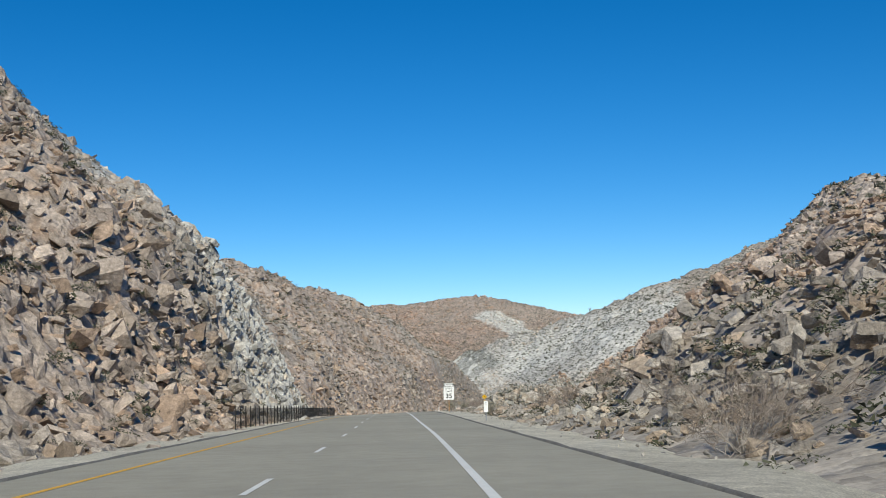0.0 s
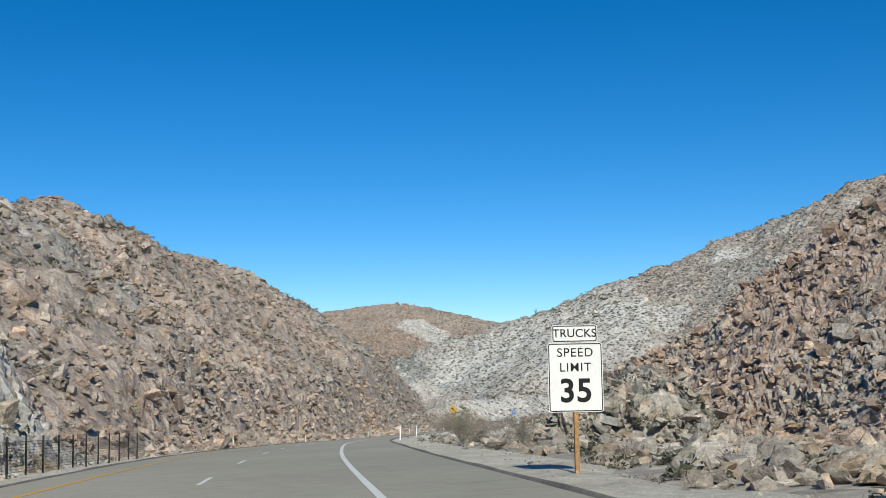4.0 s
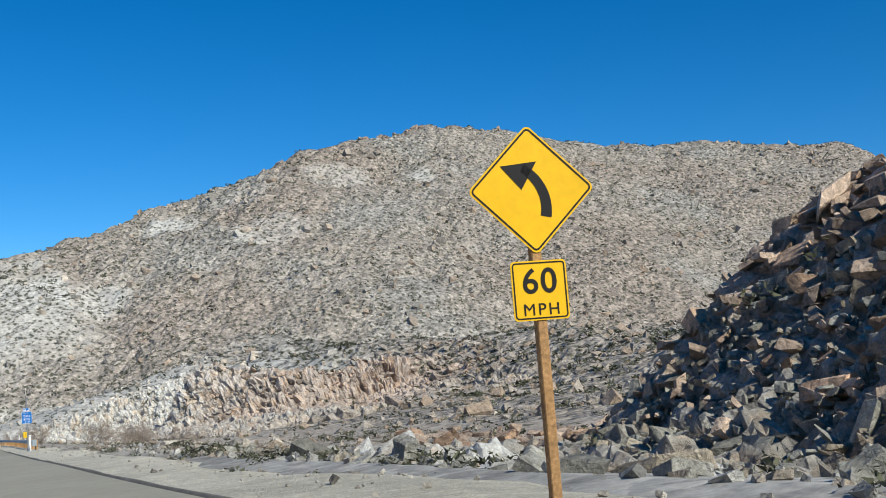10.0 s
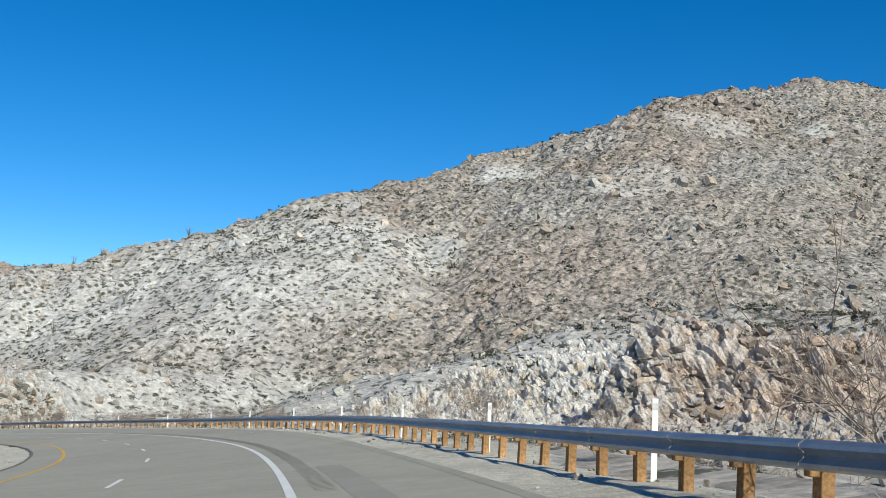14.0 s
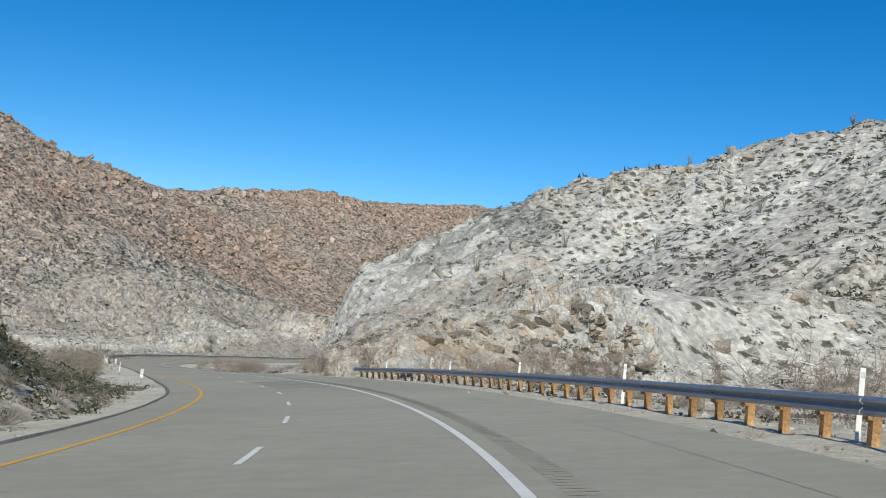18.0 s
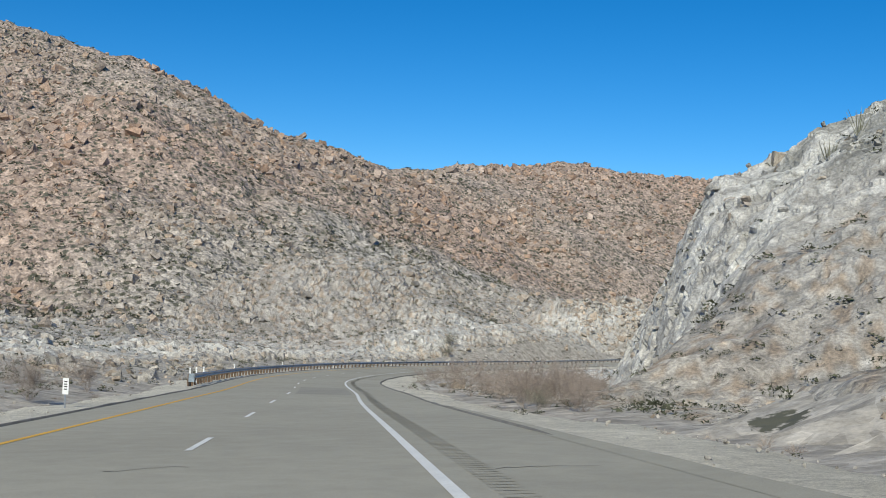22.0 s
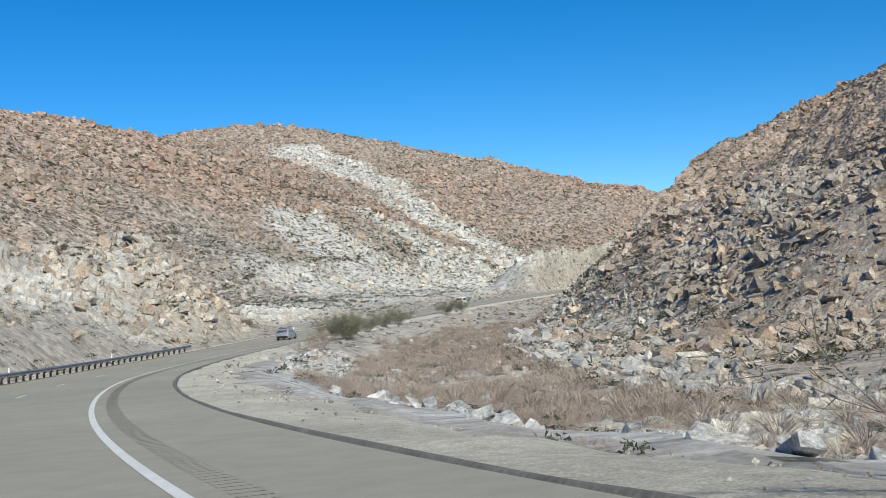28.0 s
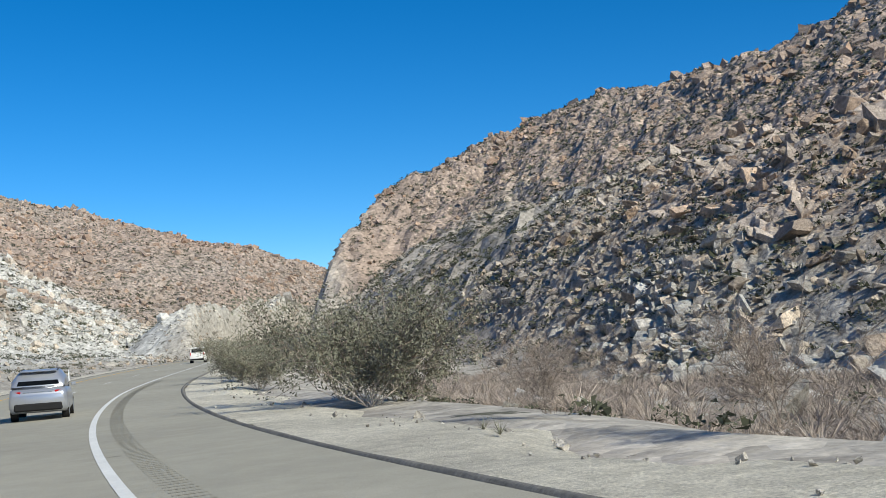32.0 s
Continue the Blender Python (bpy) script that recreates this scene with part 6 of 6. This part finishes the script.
plant(BARE, [(26, 6.3, 1.9), (28, 7.4, 1.5), (86, 9.6, 1.3), (103, 17, 1.4), (185, 9.5, 1.5), (188, 11.5, 1.6), (192, 10, 1.3), (261, 6.2, 1.0), (356, 8.8, 1.5), (361, 10.5, 1.6),
             (589, 6.4, 2.2), (592, 7.6, 1.8), (642, 6.9, 1.3), (705, 7.2, 1.1), (681, 8.0, 1.5)])
plant(BARE, [(s, 8.0 + 1.5 * math.sin(s), 1.3 + 0.5 * math.sin(1.7 * s)) for s in range(382, 556, 13)])
plant(DRY, [(643, 8.0, 1.4), (646, 7.4, 1.3), (649, 9.0, 1.4), (640, 8.6, 1.2), (636, 8.0, 1.2), (652, 8.2, 1.3), (647, 9.6, 1.4), (655, 7.6, 1.1), (666, 7.6, 1.8), (669, 8.8, 1.5), (730, 7.2, 1.3), (726, 8.2, 1.1), (770, 6.0, 1.2), (73, 9.0, 0.9), (78, 10.5, 0.8), (68, 11, 1.0), (240, 7.5, 1.4), (255, 9, 1.2), (892, 8.2, 1.2), (885, 9.5, 1.3), (878, 8.6, 1.0), (899, 8.0, 1.1)])
plant(GREEN, [(99, 6.6, 0.9), (161, 6.0, 1.3), (151, 7.5, 1.0), (848, -24, 2.4), (842, -21, 2.0), (638, 6.8, 0.7),
              (563, -14.5, 1.5), (585, -13.6, 1.2), (540, -15, 1.4), (521, -13.5, 1.2), (500, -13, 1.1), (484, -13.2, 1.2), (612, -15, 1.3), (596, -16, 1.6)])
plant(DRY, [(574, -13.8, 1.3), (602, -13.6, 1.7), (553, -16, 1.2), (625, -14, 1.4), (642, -13.4, 1.3), (656, -14.2, 1.2), (531, -17, 1.4), (510, -15, 1.1), (490, -16, 1.0)])
plant(LEAFY, [(909.5, 7.2, 2.2), (912, 8.6, 2.0), (914, 7.4, 2.1), (934, 6.6, 1.9), (946, 6.0, 2.0), (955, 6.2, 2.0), (985, 6.0, 2.0), (995, 6.5, 1.8)])
plant(BARE, [(s, 10.5 + 2.0 * math.sin(3 * s), 1.6 + 0.5 * math.sin(1.3 * s)) for s in range(466, 552, 6)] + [(336, 9, 1.2), (344, 11, 1.4), (350, 14, 1.5), (328, 12, 1.1), (584, 10.5, 2.4), (581, 9.4, 1.8), (606, 8.5, 1.5), (660, 8.5, 1.6)])
plant(TREE, [(243.5, 6.4, 1.9), (245, 7.8, 1.9), (241.5, 8.5, 1.6), (358.5, 12.5, 1.7)])


# ---- ocotillos and small spiky plants ----
def ocotillo():
    t = thing("ocotillo", "ocotillo with tall thin grey wands", "plant")
    n = 15
    a, e = rng.uniform(0, 2 * np.pi, n), rng.uniform(0.08, 0.5, n)
    tip = np.stack([np.sin(e) * np.cos(a), np.sin(e) * np.sin(a), np.cos(e)], -1) * rng.uniform(0.75, 1.05, (n, 1))
    mid = tip * 0.5 + rng.normal(0, 0.02, (n, 3))
    v, f = prisms(np.vstack([np.zeros((n, 3)), mid]), np.vstack([mid, tip]), np.r_[np.full(n, 0.017), np.full(n, 0.014)], np.r_[np.full(n, 0.014), np.full(n, 0.006)])
    ob = new("wands", mesh_of("wands", v, f, LEAF))
    ob.parent = t
    return t


_proto = ocotillo()
for _k, (_px, _py) in enumerate(((-133.5, 678), (-120, 690), (-128, 668), (-108, 688), (-118, 712), (-100, 676), (-92, 702), (-84, 690), (-138, 692), (-150, 687), (-112, 730), (-104, 733), (-96, 736), (-70, 739), (-150, 700))):
    _o = copy_thing(_proto, pose(_px, _py, float(ground_at(_px, _py)) - 0.2, 0, 0, 47 * _k) @ Matrix.Diagonal((3.2, 3.2, 3.0 + 0.25 * (_k % 4), 1)))
    _o["group"] = "ocotillos"
bpy.data.objects.remove(_proto.children[0])
bpy.data.objects.remove(_proto)


def spiky(s, d, h):
    t = thing("yucca", "small dark spiky yucca on the sandy verge", "plant", "small spiky plants", stand(s, d, -0.06))
    n = 34
    a, e = rng.uniform(0, 2 * np.pi, n), rng.uniform(0.1, 1.2, n)
    way = np.stack([np.sin(e) * np.cos(a), np.sin(e) * np.sin(a), np.cos(e)], -1)
    side = np.cross(way, (0, 0, 1.0)) * 0.028 * h
    tip = way * h * rng.uniform(0.7, 1.1, (n, 1))
    v = np.stack([-side, side, tip], 1).reshape(-1, 3)
    ob = new("leaves", mesh_of("leaves", v, np.arange(3 * n).reshape(-1, 3), LEAF))
    ob.parent = t


for _s, _d, _h in ((260, 4.7, 0.6), (262, 5.0, 0.5), (844.3, 5.6, 0.75), (845.5, 6.1, 0.6), (894.8, 5.4, 0.35), (896, 5.6, 0.3), (838, 5.2, 0.25), (826, 5.0, 0.3), (704, 6.2, 0.5)):
    spiky(_s, _d, _h)
for _set in (BARE, DRY, GREEN, LEAFY, TREE):
    for _o in _set:
        for _p in list(_o.children):
            bpy.data.objects.remove(_p)
        bpy.data.objects.remove(_o)


# ---- boulders that stand out ----
def boulder_mesh(v, f, mat):
    return mesh_of("boulder", v, f, mat)


_tan = [boulder_mesh(v, f, STONE) for v, f in FINE[:12]]
_pale = [boulder_mesh(v, f, PALE) for v, f in FINE[6:18]]


def boulder(x, y, size, pale, label, sink=0.1):
    m = (_pale if pale else _tan)[int(rng.integers(12))]
    ob = new("boulder", m)
    q = turns(1, 0.5)[0] @ np.diag(size * rng.uniform((0.85, 0.75, 0.6), (1.3, 1.1, 0.95)))
    ob.matrix_basis = Matrix.Translation((x, y, float(ground_at(x, y)) + size * (0.5 - sink))) @ Matrix(q.tolist()).to_4x4()
    return tagged(ob, label, "boulder", "boulders by the road")


for _s, _d, _z in ((862.6, 6.8, 0.4), (862, 8.0, 0.35), (796, 27, 0.6), (770, 22, 0.45), (700, 8.5, 0.3), (668, 10, 0.4), (45, 7.0, 0.3), (60, 8.2, 0.35)):
    _p = on_road(_s, _d)
    boulder(_p[0], _p[1], _z, True, "pale granite boulder on the sandy verge", 0.15)


_white = boulder(-97.8, 557.1, 1.0, True, "large split white boulder behind the guardrail")
_white.location.z = -31.0


def boulder_field(n, s0, s1, d0, d1, small, big, pale, label):
    s, d = rng.uniform(s0, s1, n), rng.uniform(d0, d1, n)
    for (x, y, _), size in zip(on_road(s, d), small + (big - small) * rng.random(n) ** 2):
        boulder(float(x), float(y), float(size), pale, label)


boulder_field(70, 10, 98, -50, -15, 0.35, 0.8, False, "large tan granite boulder on the hillside")
boulder_field(60, 30, 250, 14, 60, 0.3, 0.65, False, "brown angular granite boulder on the hillside")
boulder_field(60, 850, 985, 34, 62, 0.45, 1.0, False, "tan granite boulder on the last hillside")
boulder_field(22, 840, 930, 29, 34, 0.5, 1.1, True, "pale granite block at the edge of the wash")
boulder_field(24, 425, 500, 44, 76, 0.5, 1.2, False, "reddish granite boulder of the low outcrop")
boulder_field(16, 100, 165, -26, -15, 0.5, 1.0, True, "white granite block of the first road cut")


# ---- small things on the road and its edge ----
_t = thing("scrap_sheet", "dented pale metal sheet lying on the sandy verge", "debris", at=stand(837.0, 5.8, -0.12, 35) @ Matrix.Diagonal((0.5, 0.5, 0.5, 1)))
_bm = bmesh.new()
bmesh.ops.create_grid(_bm, x_segments=6, y_segments=4, size=0.5)
for _v in _bm.verts:
    _v.co.z = 0.06 * math.sin(5 * _v.co.x) * math.cos(4 * _v.co.y) + 0.05
    _v.co.y *= 0.6
bmesh.ops.solidify(_bm, geom=_bm.faces[:], thickness=0.01)
part("sheet", _bm, PAINT_WHITE, _t)
part("bar", rod(bmesh.new(), (-0.8, 0.1, 0.05), (0.2, 0.35, 0.12), 0.04), DARK_STEEL, _t, "dark bent bar")

# rumble strip on the shoulder: flat bars, the grooves' shade put into their colour
_s = np.arange(390, 960, 0.33)
_q = [on_road(_s + a, b, 0.004) for a, b in ((0, 0.42), (0, 0.80), (0.12, 0.80), (0.12, 0.42))]
_m = mesh_of("rumble_strip", np.stack(_q, 1).reshape(-1, 3), np.arange(4 * len(_s)).reshape(-1, 4), RUMBLE)
tagged(new("rumble_strip", _m), "rumble strip along the asphalt shoulder, its grooves drawn as darker bars", "road marking", kind="stuff")
for _s0, _s1, _d0, _d1 in ((100, 104, -8.9, 2.9), (376, 398, 0.9, 1.5), (545, 562, -3.4, -0.2), (655, 672, -3.3, -0.3)):
    tagged(new("asphalt_patch", strip("asphalt_patch", material("patched_asphalt", (0.30, 0.288, 0.245), 0.9, grains=((0.3, 0.1), (30.0, 0.15))), _s0, _s1, _d0, _d1, 0.004, 1.0, 4)), "darker patch in the asphalt", "road patch", kind="structure")
# a painted tick across the shoulder, and the dented white sheet by the rail's end
tagged(new("shoulder_mark", strip("shoulder_mark", WHITE_LINE, 554.3, 554.42, 0.2, 2.0, 0.007, 0.1)), "thin white painted line across the shoulder", "road marking", kind="structure")
# sealed cracks
for _k in range(26):
    _a, _b, _w = rng.uniform(0, 950), rng.uniform(-7, 2.5), rng.uniform(0.4, 2.2)
    _n = np.linspace(0, 1, 9)
    _u = _a + 0.5 * np.cumsum(rng.normal(0, 0.25, 9))
    _l, _r = on_road(_u - 0.02, _b + _n * _w, 0.005), on_road(_u + 0.02, _b + _n * _w, 0.005)
    _i = np.arange(8)
    _m = mesh_of("sealed_crack", np.vstack([_l, _r]), np.stack([_i, _i + 1, _i + 10, _i + 9], -1), DARK_ASPHALT)
    tagged(new("sealed_crack", _m), "thin sealed crack in the asphalt", "road patch", kind="structure")
